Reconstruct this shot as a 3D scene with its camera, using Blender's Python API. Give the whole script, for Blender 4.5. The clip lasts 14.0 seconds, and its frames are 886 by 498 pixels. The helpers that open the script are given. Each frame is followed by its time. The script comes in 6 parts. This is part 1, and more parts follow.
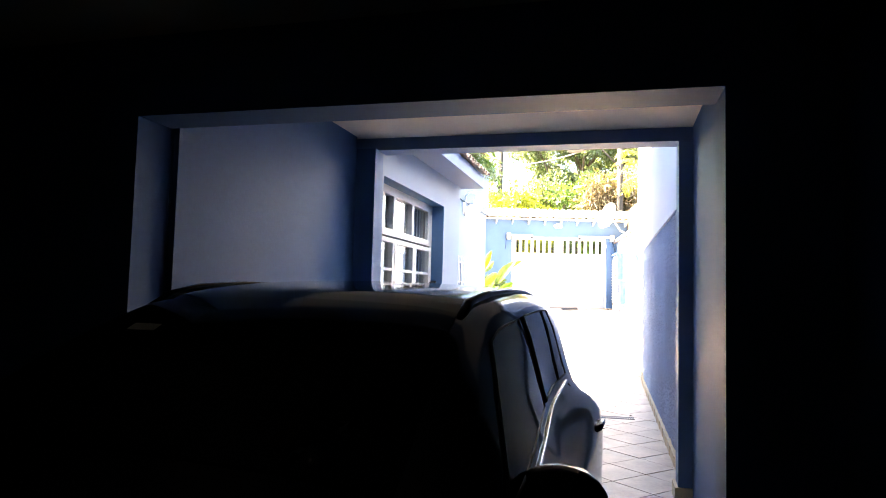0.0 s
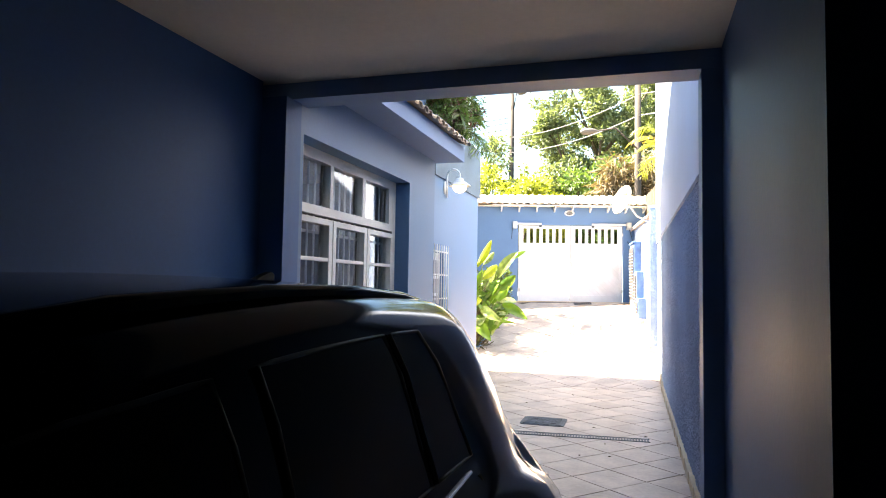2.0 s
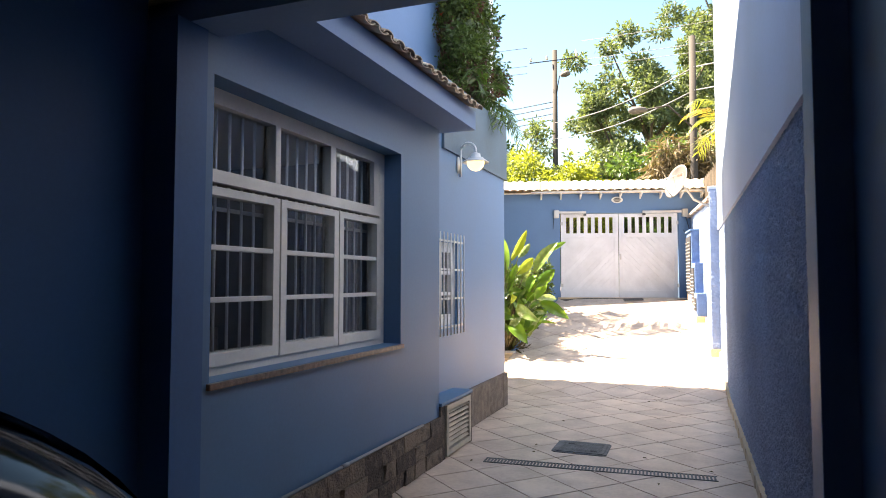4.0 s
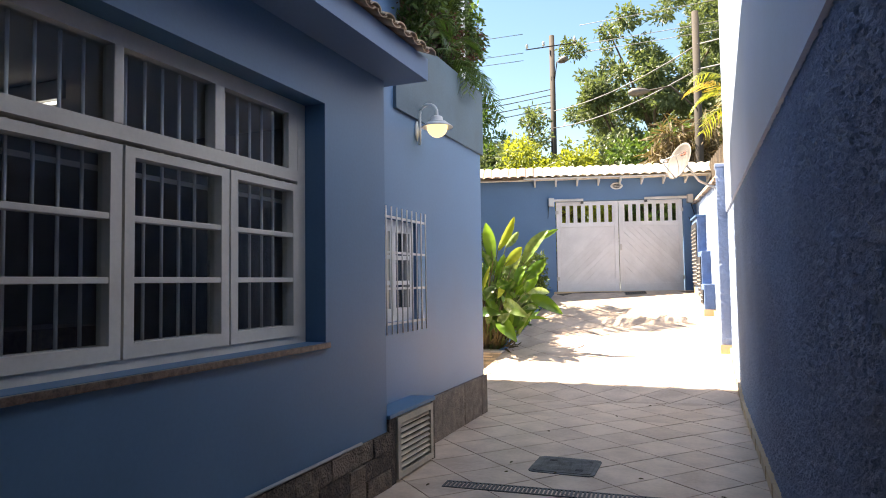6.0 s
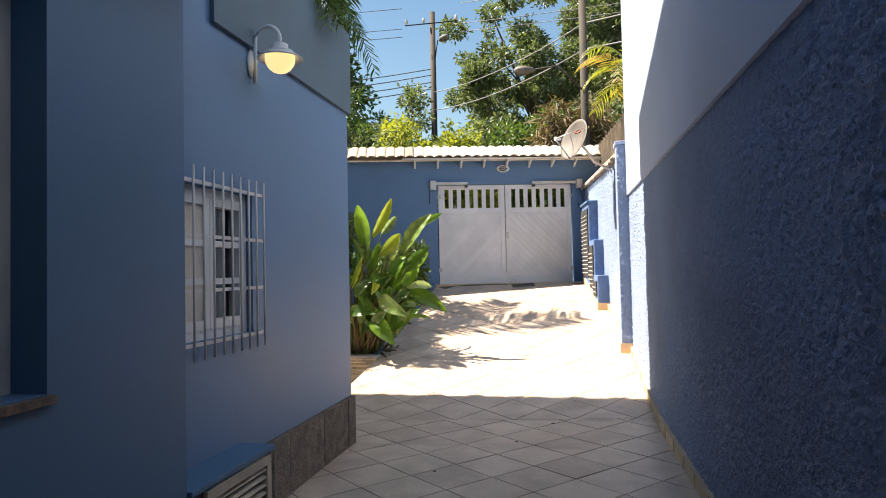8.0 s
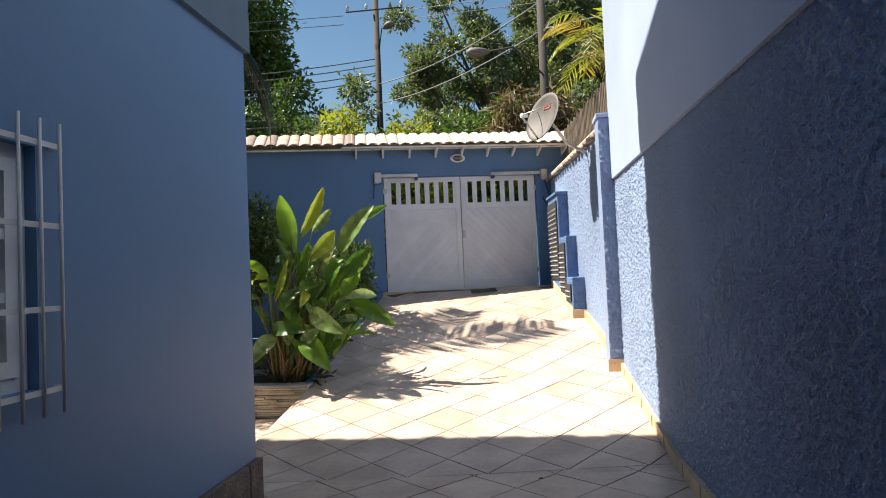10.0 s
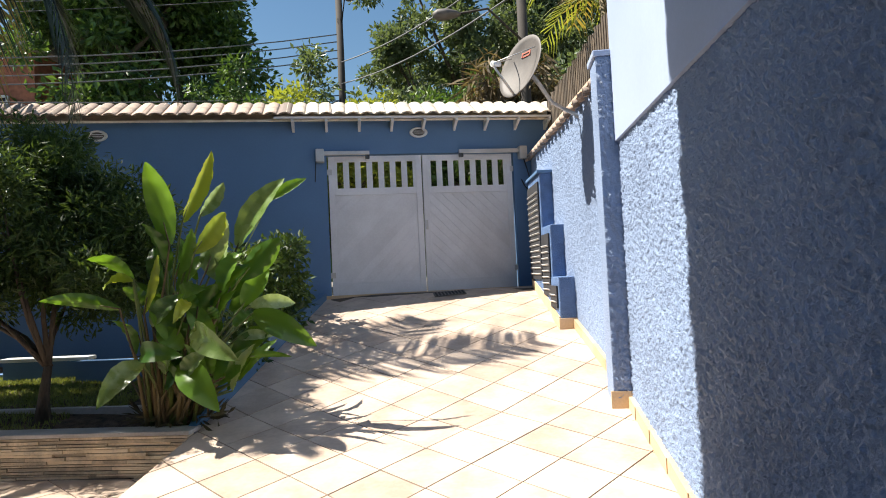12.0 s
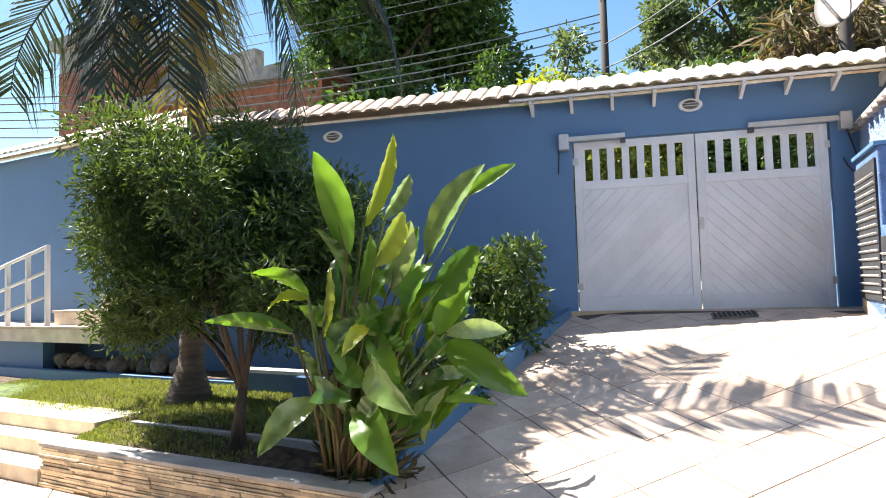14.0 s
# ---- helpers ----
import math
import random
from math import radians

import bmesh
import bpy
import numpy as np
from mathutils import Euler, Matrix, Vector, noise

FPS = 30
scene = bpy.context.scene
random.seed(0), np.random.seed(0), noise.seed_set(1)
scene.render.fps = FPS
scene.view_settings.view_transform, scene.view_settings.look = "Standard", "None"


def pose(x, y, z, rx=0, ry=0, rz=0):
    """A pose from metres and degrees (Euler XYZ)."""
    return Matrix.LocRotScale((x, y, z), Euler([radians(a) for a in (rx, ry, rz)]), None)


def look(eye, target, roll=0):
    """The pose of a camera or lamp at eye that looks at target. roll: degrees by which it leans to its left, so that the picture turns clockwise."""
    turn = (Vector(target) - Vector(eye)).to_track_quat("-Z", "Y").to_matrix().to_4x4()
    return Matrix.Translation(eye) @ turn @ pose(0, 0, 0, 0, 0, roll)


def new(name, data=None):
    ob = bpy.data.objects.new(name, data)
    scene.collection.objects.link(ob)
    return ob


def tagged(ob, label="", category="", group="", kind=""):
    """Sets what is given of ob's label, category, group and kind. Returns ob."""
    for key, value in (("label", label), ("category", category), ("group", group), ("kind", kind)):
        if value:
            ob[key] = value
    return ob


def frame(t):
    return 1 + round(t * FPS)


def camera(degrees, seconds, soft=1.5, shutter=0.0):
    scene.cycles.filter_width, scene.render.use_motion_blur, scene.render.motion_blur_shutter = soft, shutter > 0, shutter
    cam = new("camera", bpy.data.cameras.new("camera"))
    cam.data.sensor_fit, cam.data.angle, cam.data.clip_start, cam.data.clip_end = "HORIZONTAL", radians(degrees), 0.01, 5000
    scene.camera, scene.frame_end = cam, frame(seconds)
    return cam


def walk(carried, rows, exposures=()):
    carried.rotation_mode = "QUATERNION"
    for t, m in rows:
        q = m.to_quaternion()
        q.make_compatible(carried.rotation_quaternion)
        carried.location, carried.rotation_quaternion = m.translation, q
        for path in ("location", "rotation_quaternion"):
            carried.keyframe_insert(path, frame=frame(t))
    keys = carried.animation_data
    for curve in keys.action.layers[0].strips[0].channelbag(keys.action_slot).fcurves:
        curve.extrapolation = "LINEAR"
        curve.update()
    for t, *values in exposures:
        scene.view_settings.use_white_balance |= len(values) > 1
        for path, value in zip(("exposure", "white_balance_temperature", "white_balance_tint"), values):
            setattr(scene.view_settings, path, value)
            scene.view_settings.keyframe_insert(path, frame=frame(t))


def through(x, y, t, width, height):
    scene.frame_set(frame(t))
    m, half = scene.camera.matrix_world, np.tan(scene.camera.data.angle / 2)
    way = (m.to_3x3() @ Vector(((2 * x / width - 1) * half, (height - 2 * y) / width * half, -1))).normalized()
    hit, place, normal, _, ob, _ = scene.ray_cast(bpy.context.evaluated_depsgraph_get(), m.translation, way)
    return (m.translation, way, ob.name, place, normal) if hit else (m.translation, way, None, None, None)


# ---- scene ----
# ---- camera ----
cam = camera(67.9, 14.0, soft=1.0)
PATH = [
    (0, (0.15, 0.32, 1.577), (-0.364, 2.249, 1.709), 1.5),
    (0.5, (0.248, 0.7, 1.572), (-0.299, 2.62, 1.698), 1.6),
    (1, (0.302, 1.166, 1.581), (-0.25, 3.085, 1.698), 1.2),
    (1.5, (0.338, 1.557, 1.595), (-0.223, 3.474, 1.703), 1.2),
    (2, (0.293, 1.963, 1.604), (-0.284, 3.875, 1.717), 0.9),
    (2.5, (0.309, 2.357, 1.634), (-0.333, 4.248, 1.742), 0.6),
    (2.7, (0.314, 2.51, 1.649), (-0.394, 4.378, 1.752), 0.6),
    (4.8, (0.234, 3.925, 1.564), (-0.492, 5.786, 1.665), -0.3),
    (5, (0.255, 4.038, 1.547), (-0.472, 5.898, 1.649), -0.5),
    (5.5, (0.304, 4.331, 1.519), (-0.428, 6.19, 1.621), -0.6),
    (6, (0.276, 4.631, 1.493), (-0.466, 6.485, 1.595), -0.8),
    (6.5, (0.191, 5.01, 1.497), (-0.552, 6.865, 1.591), -0.9),
    (7, (0.108, 5.396, 1.529), (-0.628, 7.254, 1.623), -1.0),
    (7.5, (-0.035, 5.795, 1.557), (-0.669, 7.69, 1.633), -0.9),
    (8, (-0.142, 6.218, 1.53), (-0.534, 8.178, 1.596), -1.2),
    (8.2, (-0.198, 6.427, 1.531), (-0.524, 8.399, 1.602), -1.4),
    (10.3, (-0.445, 8.247, 1.506), (-0.677, 10.232, 1.586), -2.6),
    (10.5, (-0.445, 8.463, 1.518), (-0.668, 10.45, 1.583), -2.7),
    (11, (-0.426, 8.935, 1.479), (-0.637, 10.922, 1.556), -2.7),
    (11.5, (-0.389, 9.515, 1.466), (-0.571, 11.506, 1.542), -2.6),
    (12, (-0.355, 10.062, 1.503), (-0.542, 12.052, 1.576), -2.7),
    (12.5, (-0.397, 10.555, 1.484), (-0.607, 12.543, 1.566), -2.6),
    (13, (-0.398, 11.0, 1.507), (-0.792, 12.958, 1.603), -2.8),
    (13.5, (-0.403, 11.397, 1.506), (-1.105, 13.267, 1.617), -2.2),
    (14, (-0.454, 11.709, 1.631), (-1.42, 13.457, 1.735), -1.7),
]
EXPOSURES = [(0.0, 4.95, 9000, 15), (0.8, 4.65, 9000, 15), (1.5, 4.2, 8800, 13), (2.0, 3.85, 8700, 12), (2.7, 3.45, 8600, 12), (5.0, 2.72, 8700, 13), (6.5, 2.32, 8400, 12),
             (8.0, 1.75, 8100, 10), (10.5, 1.15, 7200, 9), (12.0, 1.15, 7050, 8), (13.0, 1.15, 6750, 8), (13.5, 1.52, 6750, 8), (14.0, 1.97, 6850, 8)]
walk(cam, [(t, look(eye, target, roll)) for t, eye, target, roll in PATH], EXPOSURES)

# ---- world, sun, exposure ----
world = bpy.data.worlds.new("sky")
scene.world = world
world.use_nodes = True
wn = world.node_tree.nodes
sky = wn.new("ShaderNodeTexSky")
sky.sky_type = 'NISHITA'
sky.sun_disc = False
SUN_TO = Vector((0.67, -0.03, -1.0)).normalized()
sky.sun_elevation = math.asin(-SUN_TO.z)
sky.sun_rotation = math.atan2(-SUN_TO.x, -SUN_TO.y)
sky.air_density = 1.2
sky.dust_density = 0.3
sky.ozone_density = 2.0
rich = wn.new("ShaderNodeHueSaturation")
rich.inputs["Saturation"].default_value = 1.2
world.node_tree.links.new(sky.outputs[0], rich.inputs["Color"])
world.node_tree.links.new(rich.outputs[0], wn["Background"].inputs[0])
wn["Background"].inputs[1].default_value = 0.056
sun_data = bpy.data.lights.new("sun", 'SUN')
sun_data.energy, sun_data.angle, sun_data.color = 5.0, radians(0.5), (1.0, 0.975, 0.945)
sun_ob = new("sun", sun_data)
sun_ob.rotation_euler = SUN_TO.to_track_quat("-Z", "Y").to_euler()
sun_ob.location = (0, 0, 40)

# ---- materials ----


def material(name, colour, rough=0.6, metal=0.0, vary=0.12, scale=4.0, fine=60.0, bump=0.15, depth=0.004,
             second=None, per_object=0.0, stretch=(1, 1, 1), island=0.0, spec=0.5):
    m = bpy.data.materials.new(name)
    m.use_nodes = True
    nt = m.node_tree
    nodes, links = nt.nodes, nt.links
    bsdf = nodes["Principled BSDF"]
    bsdf.inputs["Roughness"].default_value = rough
    bsdf.inputs["Metallic"].default_value = metal
    bsdf.inputs["Specular IOR Level"].default_value = spec
    co = nodes.new("ShaderNodeTexCoord")
    mp = nodes.new("ShaderNodeMapping")
    mp.inputs["Scale"].default_value = stretch
    links.new(co.outputs["Object"], mp.inputs[0])
    big = nodes.new("ShaderNodeTexNoise")
    big.inputs["Scale"].default_value, big.inputs["Detail"].default_value = scale, 6
    links.new(mp.outputs[0], big.inputs["Vector"])
    small = nodes.new("ShaderNodeTexNoise")
    small.inputs["Scale"].default_value, small.inputs["Detail"].default_value = fine, 4
    links.new(mp.outputs[0], small.inputs["Vector"])
    mix = nodes.new("ShaderNodeMix")
    mix.data_type = 'RGBA'
    dark = second or tuple(c * (1 - vary * 2) for c in colour)
    light = colour if second else tuple(min(1, c * (1 + vary)) for c in colour)
    mix.inputs[6].default_value, mix.inputs[7].default_value = (*dark, 1), (*light, 1)
    ramp = nodes.new("ShaderNodeMapRange")
    ramp.inputs[1].default_value, ramp.inputs[2].default_value = 0.3, 0.7
    add = nodes.new("ShaderNodeMath")
    add.operation = 'MULTIPLY_ADD'
    add.inputs[1].default_value, add.inputs[2].default_value = 0.35, -0.17
    links.new(small.outputs[0], add.inputs[0])
    total = nodes.new("ShaderNodeMath")
    links.new(big.outputs[0], total.inputs[0])
    links.new(add.outputs[0], total.inputs[1])
    last = total
    for amount, kind in ((per_object, 0), (island, 1)):
        if amount:
            if kind == 0:
                info = nodes.new("ShaderNodeObjectInfo")
                src = info.outputs["Random"]
            else:
                info = nodes.new("ShaderNodeNewGeometry")
                src = info.outputs["Random Per Island"]
            extra = nodes.new("ShaderNodeMath")
            extra.operation = 'MULTIPLY_ADD'
            extra.inputs[1].default_value = amount
            links.new(src, extra.inputs[0])
            shift = nodes.new("ShaderNodeMath")
            shift.operation = 'SUBTRACT'
            shift.inputs[1].default_value = amount / 2
            links.new(last.outputs[0], shift.inputs[0])
            links.new(shift.outputs[0], extra.inputs[2])
            last = extra
    links.new(last.outputs[0], ramp.inputs[0])
    links.new(ramp.outputs[0], mix.inputs[0])
    links.new(mix.outputs[2], bsdf.inputs["Base Color"])
    rr = nodes.new("ShaderNodeMapRange")
    rr.inputs[3].default_value, rr.inputs[4].default_value = max(0.03, rough - 0.08), min(1, rough + 0.1)
    links.new(big.outputs[0], rr.inputs[0])
    links.new(rr.outputs[0], bsdf.inputs["Roughness"])
    if bump:
        bp = nodes.new("ShaderNodeBump")
        bp.inputs["Strength"].default_value, bp.inputs["Distance"].default_value = bump, depth
        links.new(small.outputs[0], bp.inputs["Height"])
        links.new(bp.outputs[0], bsdf.inputs["Normal"])
    return m


def leafy(name, colour, dark, rough=0.4, through=0.35, island=0.9, scale=3.0, per_object=0.0):
    m = material(name, colour, rough, second=dark, scale=scale, fine=30, bump=0.1, island=island, per_object=per_object)
    nt = m.node_tree
    bsdf = nt.nodes["Principled BSDF"]
    out = nt.nodes["Material Output"]
    tr = nt.nodes.new("ShaderNodeBsdfTranslucent")
    tr.inputs[0].default_value = (colour[0] * 1.6, colour[1] * 1.5, colour[2] * 0.8, 1)
    ms = nt.nodes.new("ShaderNodeMixShader")
    ms.inputs[0].default_value = through
    nt.links.new(bsdf.outputs[0], ms.inputs[1])
    nt.links.new(tr.outputs[0], ms.inputs[2])
    nt.links.new(ms.outputs[0], out.inputs[0])
    return m


def glass(name, tint=(0.8, 0.85, 0.9), rough=0.02, shine=0.65):
    m = bpy.data.materials.new(name)
    m.use_nodes = True
    nt = m.node_tree
    out = nt.nodes["Material Output"]
    nt.nodes.remove(nt.nodes["Principled BSDF"])
    gl = nt.nodes.new("ShaderNodeBsdfGlossy")
    gl.inputs["Roughness"].default_value = rough
    tp = nt.nodes.new("ShaderNodeBsdfTransparent")
    tp.inputs[0].default_value = (*tint, 1)
    lw = nt.nodes.new("ShaderNodeLayerWeight")
    pw = nt.nodes.new("ShaderNodeMath")
    pw.operation = 'POWER'
    pw.inputs[1].default_value = 3.4
    nt.links.new(lw.outputs["Facing"], pw.inputs[0])
    fr = nt.nodes.new("ShaderNodeMath")
    fr.operation = 'MULTIPLY_ADD'
    fr.inputs[1].default_value, fr.inputs[2].default_value = shine, 0.035
    nt.links.new(pw.outputs[0], fr.inputs[0])
    ms = nt.nodes.new("ShaderNodeMixShader")
    nt.links.new(fr.outputs[0], ms.inputs[0])
    nt.links.new(tp.outputs[0], ms.inputs[1])
    nt.links.new(gl.outputs[0], ms.inputs[2])
    nt.links.new(ms.outputs[0], out.inputs[0])
    return m


BLUE = material("blue_paint", (0.098, 0.20, 0.365), 0.55, vary=0.05, scale=1.3, fine=45, bump=0.12, depth=0.003)
BLUE_HOUSE = material("deep_blue_paint", (0.062, 0.163, 0.29), 0.5, vary=0.05, scale=1.3, fine=45, bump=0.12, depth=0.003)
BLUE_LAMP = material("mid_blue_paint", (0.092, 0.212, 0.375), 0.5, vary=0.05, scale=1.3, fine=45, bump=0.12, depth=0.003)
BLUE_BLOCK = material("blue_pier_roughcast", (0.12, 0.215, 0.42), 0.6, vary=0.12, scale=8, fine=90, bump=1.0, depth=0.02)
BLUE_ROUGH = material("blue_roughcast_paint", (0.245, 0.325, 0.485), 0.6, vary=0.09, scale=1.0, fine=62, bump=0.75, depth=0.015)
PALE = material("pale_blue_paint", (0.38, 0.46, 0.63), 0.6, vary=0.05, scale=0.8, fine=40, bump=0.12, depth=0.003)
SLATE = material("grey_green_paint", (0.085, 0.145, 0.19), 0.6, vary=0.12, scale=2.0, fine=50, bump=0.2)
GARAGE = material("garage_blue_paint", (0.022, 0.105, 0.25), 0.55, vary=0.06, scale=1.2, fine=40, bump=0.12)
CEIL = material("ceiling_paint", (0.74, 0.67, 0.58), 0.7, vary=0.05, scale=1.0, fine=30, bump=0.1)
WHITE = material("white_paint", (0.78, 0.78, 0.77), 0.45, vary=0.04, scale=3, fine=50, bump=0.08)
GATE_WHITE = material("gate_white_paint", (0.72, 0.73, 0.76), 0.4, vary=0.06, scale=2.5, fine=40, bump=0.1, per_object=0.15)
CREAM = material("cream_window_paint", (0.66, 0.63, 0.58), 0.4, vary=0.06, scale=3, fine=50, bump=0.08)
TILE = material("floor_tile", (0.635, 0.50, 0.40), 0.45, second=(0.42, 0.315, 0.245), scale=3.2, fine=28, bump=0.12, depth=0.002, per_object=0.22)
GROUT = material("grout", (0.11, 0.085, 0.065), 0.9, vary=0.2, scale=5)
SKIRT = material("peach_tile_skirting", (0.62, 0.45, 0.28), 0.5, vary=0.1, scale=3, per_object=0.4)
STONE = material("brown_stone_cladding", (0.22, 0.165, 0.125), 0.8, second=(0.06, 0.045, 0.038), scale=14, fine=60, bump=1.0, depth=0.03, per_object=0.5)
STONE_PLAIN = material("taupe_stone_slab", (0.25, 0.205, 0.165), 0.8, second=(0.115, 0.09, 0.075), scale=11, fine=55, bump=0.9, depth=0.02, per_object=0.4)
STEPC = material("cream_step_stone", (0.74, 0.64, 0.50), 0.6, vary=0.12, scale=5)
CLAD = material("stacked_stone", (0.74, 0.61, 0.43), 0.7, vary=0.22, scale=7, fine=50, bump=0.4, depth=0.01, per_object=0.45)
CAP = material("stone_cap", (0.46, 0.44, 0.42), 0.6, vary=0.15, scale=4)
CLAY = material("clay_roof_tile", (0.74, 0.56, 0.40), 0.8, second=(0.46, 0.34, 0.25), scale=5, fine=35, bump=0.4, depth=0.008, per_object=0.6)
CLAY_OLD = material("mossy_roof_tile", (0.56, 0.42, 0.33), 0.85, second=(0.24, 0.19, 0.16), scale=7, fine=35, bump=0.4, depth=0.008, per_object=0.7)
CLAY_PALE = material("bleached_roof_tile", (0.80, 0.74, 0.62), 0.8, second=(0.52, 0.44, 0.35), scale=6, fine=35, bump=0.4, depth=0.008, per_object=0.6)
IRON = material("cast_iron", (0.11, 0.115, 0.12), 0.6, metal=0.4, vary=0.3, scale=10, bump=0.3)
# near-black that puts the shade of unlit hollows into the colour
UNLIT_DARK = material("unlit_dark", (0.03, 0.03, 0.035), 0.8, vary=0.2)
CABLE = material("grey_cable", (0.2, 0.2, 0.21), 0.8, vary=0.1)
SLAT_GREY = material("weathered_grey_slat", (0.58, 0.57, 0.56), 0.6, vary=0.15, scale=6)
LOUVRE = material("aged_louvre_paint", (0.47, 0.41, 0.325), 0.5, vary=0.15, scale=6)
SILL = material("granite_sill", (0.16, 0.11, 0.085), 0.4, vary=0.3, scale=30, fine=120)
GREYMET = material("grey_aluminium", (0.55, 0.54, 0.52), 0.4, metal=0.5, vary=0.08)
STEEL = material("painted_steel_bar", (0.72, 0.70, 0.66), 0.4, vary=0.06)
SOIL = material("soil", (0.13, 0.085, 0.055), 0.95, vary=0.4, scale=14, fine=80, bump=0.9, depth=0.03)
LAWN = material("lawn_ground", (0.12, 0.17, 0.04), 0.9, vary=0.4, scale=8, fine=90, bump=0.8, depth=0.02)
BARK = material("bark", (0.16, 0.12, 0.085), 0.9, second=(0.05, 0.04, 0.03), scale=9, fine=50, bump=0.8, depth=0.02, stretch=(1, 1, 0.3))
PALM_BARK = material("palm_bark", (0.25, 0.2, 0.16), 0.9, second=(0.1, 0.08, 0.065), scale=6, fine=50, bump=0.8, depth=0.02, stretch=(0.4, 0.4, 5))
CONCRETE = material("weathered_concrete", (0.33, 0.31, 0.29), 0.85, vary=0.2, scale=3, fine=50, bump=0.4)
BRICKWORK = material("red_brick", (0.42, 0.16, 0.1), 0.85, vary=0.2, scale=4, fine=60, bump=0.4, per_object=0.4)
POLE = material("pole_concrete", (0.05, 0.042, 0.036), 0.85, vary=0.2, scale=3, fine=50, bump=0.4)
ASPHALT = material("ground_earth", (0.2, 0.18, 0.15), 0.95, vary=0.3, scale=0.6, fine=20, bump=0.5)
RUBBER = material("black_rubber", (0.02, 0.02, 0.02), 0.8, vary=0.2)
BLACK = material("black_car_paint", (0.003, 0.003, 0.004), 0.07, vary=0.05, bump=0, spec=0.22)
TRIM = material("black_plastic_trim", (0.012, 0.012, 0.012), 0.5, vary=0.1)
CHROME = material("chrome", (0.7, 0.7, 0.7), 0.12, metal=1.0, vary=0.03, bump=0)
CARGLASS = material("tinted_car_glass", (0.008, 0.007, 0.006), 0.04, vary=0.05, bump=0, spec=0.12)
RED = material("tail_lamp_red", (0.3, 0.01, 0.01), 0.15, vary=0.1, bump=0)
PANE = glass("window_glass", (0.92, 0.94, 0.94))
# window glass with darker tint and weaker shine, to mute the sunlit wall's reflection
PANE_DIM = glass("dim_window_glass", (0.8, 0.82, 0.82), 0.12, 0.15)
DISH = material("dish_grey", (0.135, 0.12, 0.11), 0.6, vary=0.12, scale=6)
DISH_RED = material("dish_red_print", (0.45, 0.09, 0.05), 0.6, vary=0.1)
PIPE = material("grey_conduit", (0.2, 0.22, 0.25), 0.5, vary=0.1)
CURTAIN = material("dark_curtain", (0.09, 0.1, 0.11), 0.9, vary=0.3, scale=5, stretch=(1, 8, 1))
LEAF_BIG = leafy("broad_leaf", (0.135, 0.265, 0.03), (0.026, 0.085, 0.012), 0.32, 0.3, 0, 6, 0.9)
LEAF_YOUNG = leafy("young_leaf", (0.34, 0.40, 0.045), (0.17, 0.25, 0.03), 0.4, 0.45, 0, 6, 0.5)
LEAF_PALE = leafy("waxy_leaf", (0.27, 0.36, 0.16), (0.11, 0.19, 0.05), 0.27, 0.25, 0, 9, 0.5)
LEAF_STEM = material("green_stalk", (0.16, 0.20, 0.05), 0.5, second=(0.08, 0.11, 0.03), scale=8, stretch=(1, 1, 0.2))
LEAF_BUSH = leafy("bush_leaf", (0.085, 0.14, 0.032), (0.02, 0.045, 0.012), 0.52, 0.26)
LEAF_DARK = leafy("dark_tree_leaf", (0.10, 0.185, 0.04), (0.02, 0.05, 0.013), 0.4, 0.25)
LEAF_LIGHT = leafy("light_tree_leaf", (0.125, 0.175, 0.085), (0.04, 0.06, 0.032), 0.45, 0.3)
BRONZE = leafy("bronze_leaf", (0.14, 0.055, 0.05), (0.05, 0.025, 0.025), 0.5, 0.25)
STRAW = leafy("dry_straw", (0.24, 0.185, 0.10), (0.10, 0.075, 0.045), 0.7, 0.2)
LEAF_LIME = leafy("lime_palm_leaf", (0.25, 0.29, 0.05), (0.10, 0.14, 0.025), 0.45, 0.4)
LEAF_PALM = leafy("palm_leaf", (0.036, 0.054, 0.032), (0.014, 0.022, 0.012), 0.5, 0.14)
LEAF_DRY = leafy("dry_palm_leaf", (0.42, 0.33, 0.09), (0.22, 0.15, 0.05), 0.6, 0.3)
GRASS = leafy("grass_blade", (0.22, 0.26, 0.075), (0.10, 0.13, 0.04), 0.5, 0.3)
STALK = material("plant_stalk", (0.17, 0.13, 0.05), 0.7, second=(0.08, 0.055, 0.03), scale=12, stretch=(1, 1, 0.2))
FLOWER = leafy("red_flower", (0.5, 0.08, 0.03), (0.3, 0.03, 0.02), 0.5, 0.3)


def glow(name, colour, strength):
    m = material(name, colour, 0.3, vary=0.02, bump=0)
    b = m.node_tree.nodes["Principled BSDF"]
    b.inputs["Emission Color"].default_value = (*colour, 1)
    b.inputs["Emission Strength"].default_value = strength
    return m


GLOBE = glow("lit_globe", (1.0, 0.80, 0.42), 0.30)

# ---- building helpers ----


def box(bm, x0, x1, y0, y1, z0, z1, m=None):
    vs = [bm.verts.new(Vector(p) if m is None else m @ Vector(p)) for p in
          ((x0, y0, z0), (x1, y0, z0), (x1, y1, z0), (x0, y1, z0), (x0, y0, z1), (x1, y0, z1), (x1, y1, z1), (x0, y1, z1))]
    for f in ((0, 3, 2, 1), (4, 5, 6, 7), (0, 1, 5, 4), (1, 2, 6, 5), (2, 3, 7, 6), (3, 0, 4, 7)):
        bm.faces.new([vs[i] for i in f])
    return bm


def boxes(*rows, m=None, bevel=0.0):
    bm = bmesh.new()
    for r in rows:
        box(bm, *r, m=m)
    if bevel:
        bmesh.ops.bevel(bm, geom=bm.edges[:], offset=bevel, segments=2, affect='EDGES', profile=0.6)
    return bm


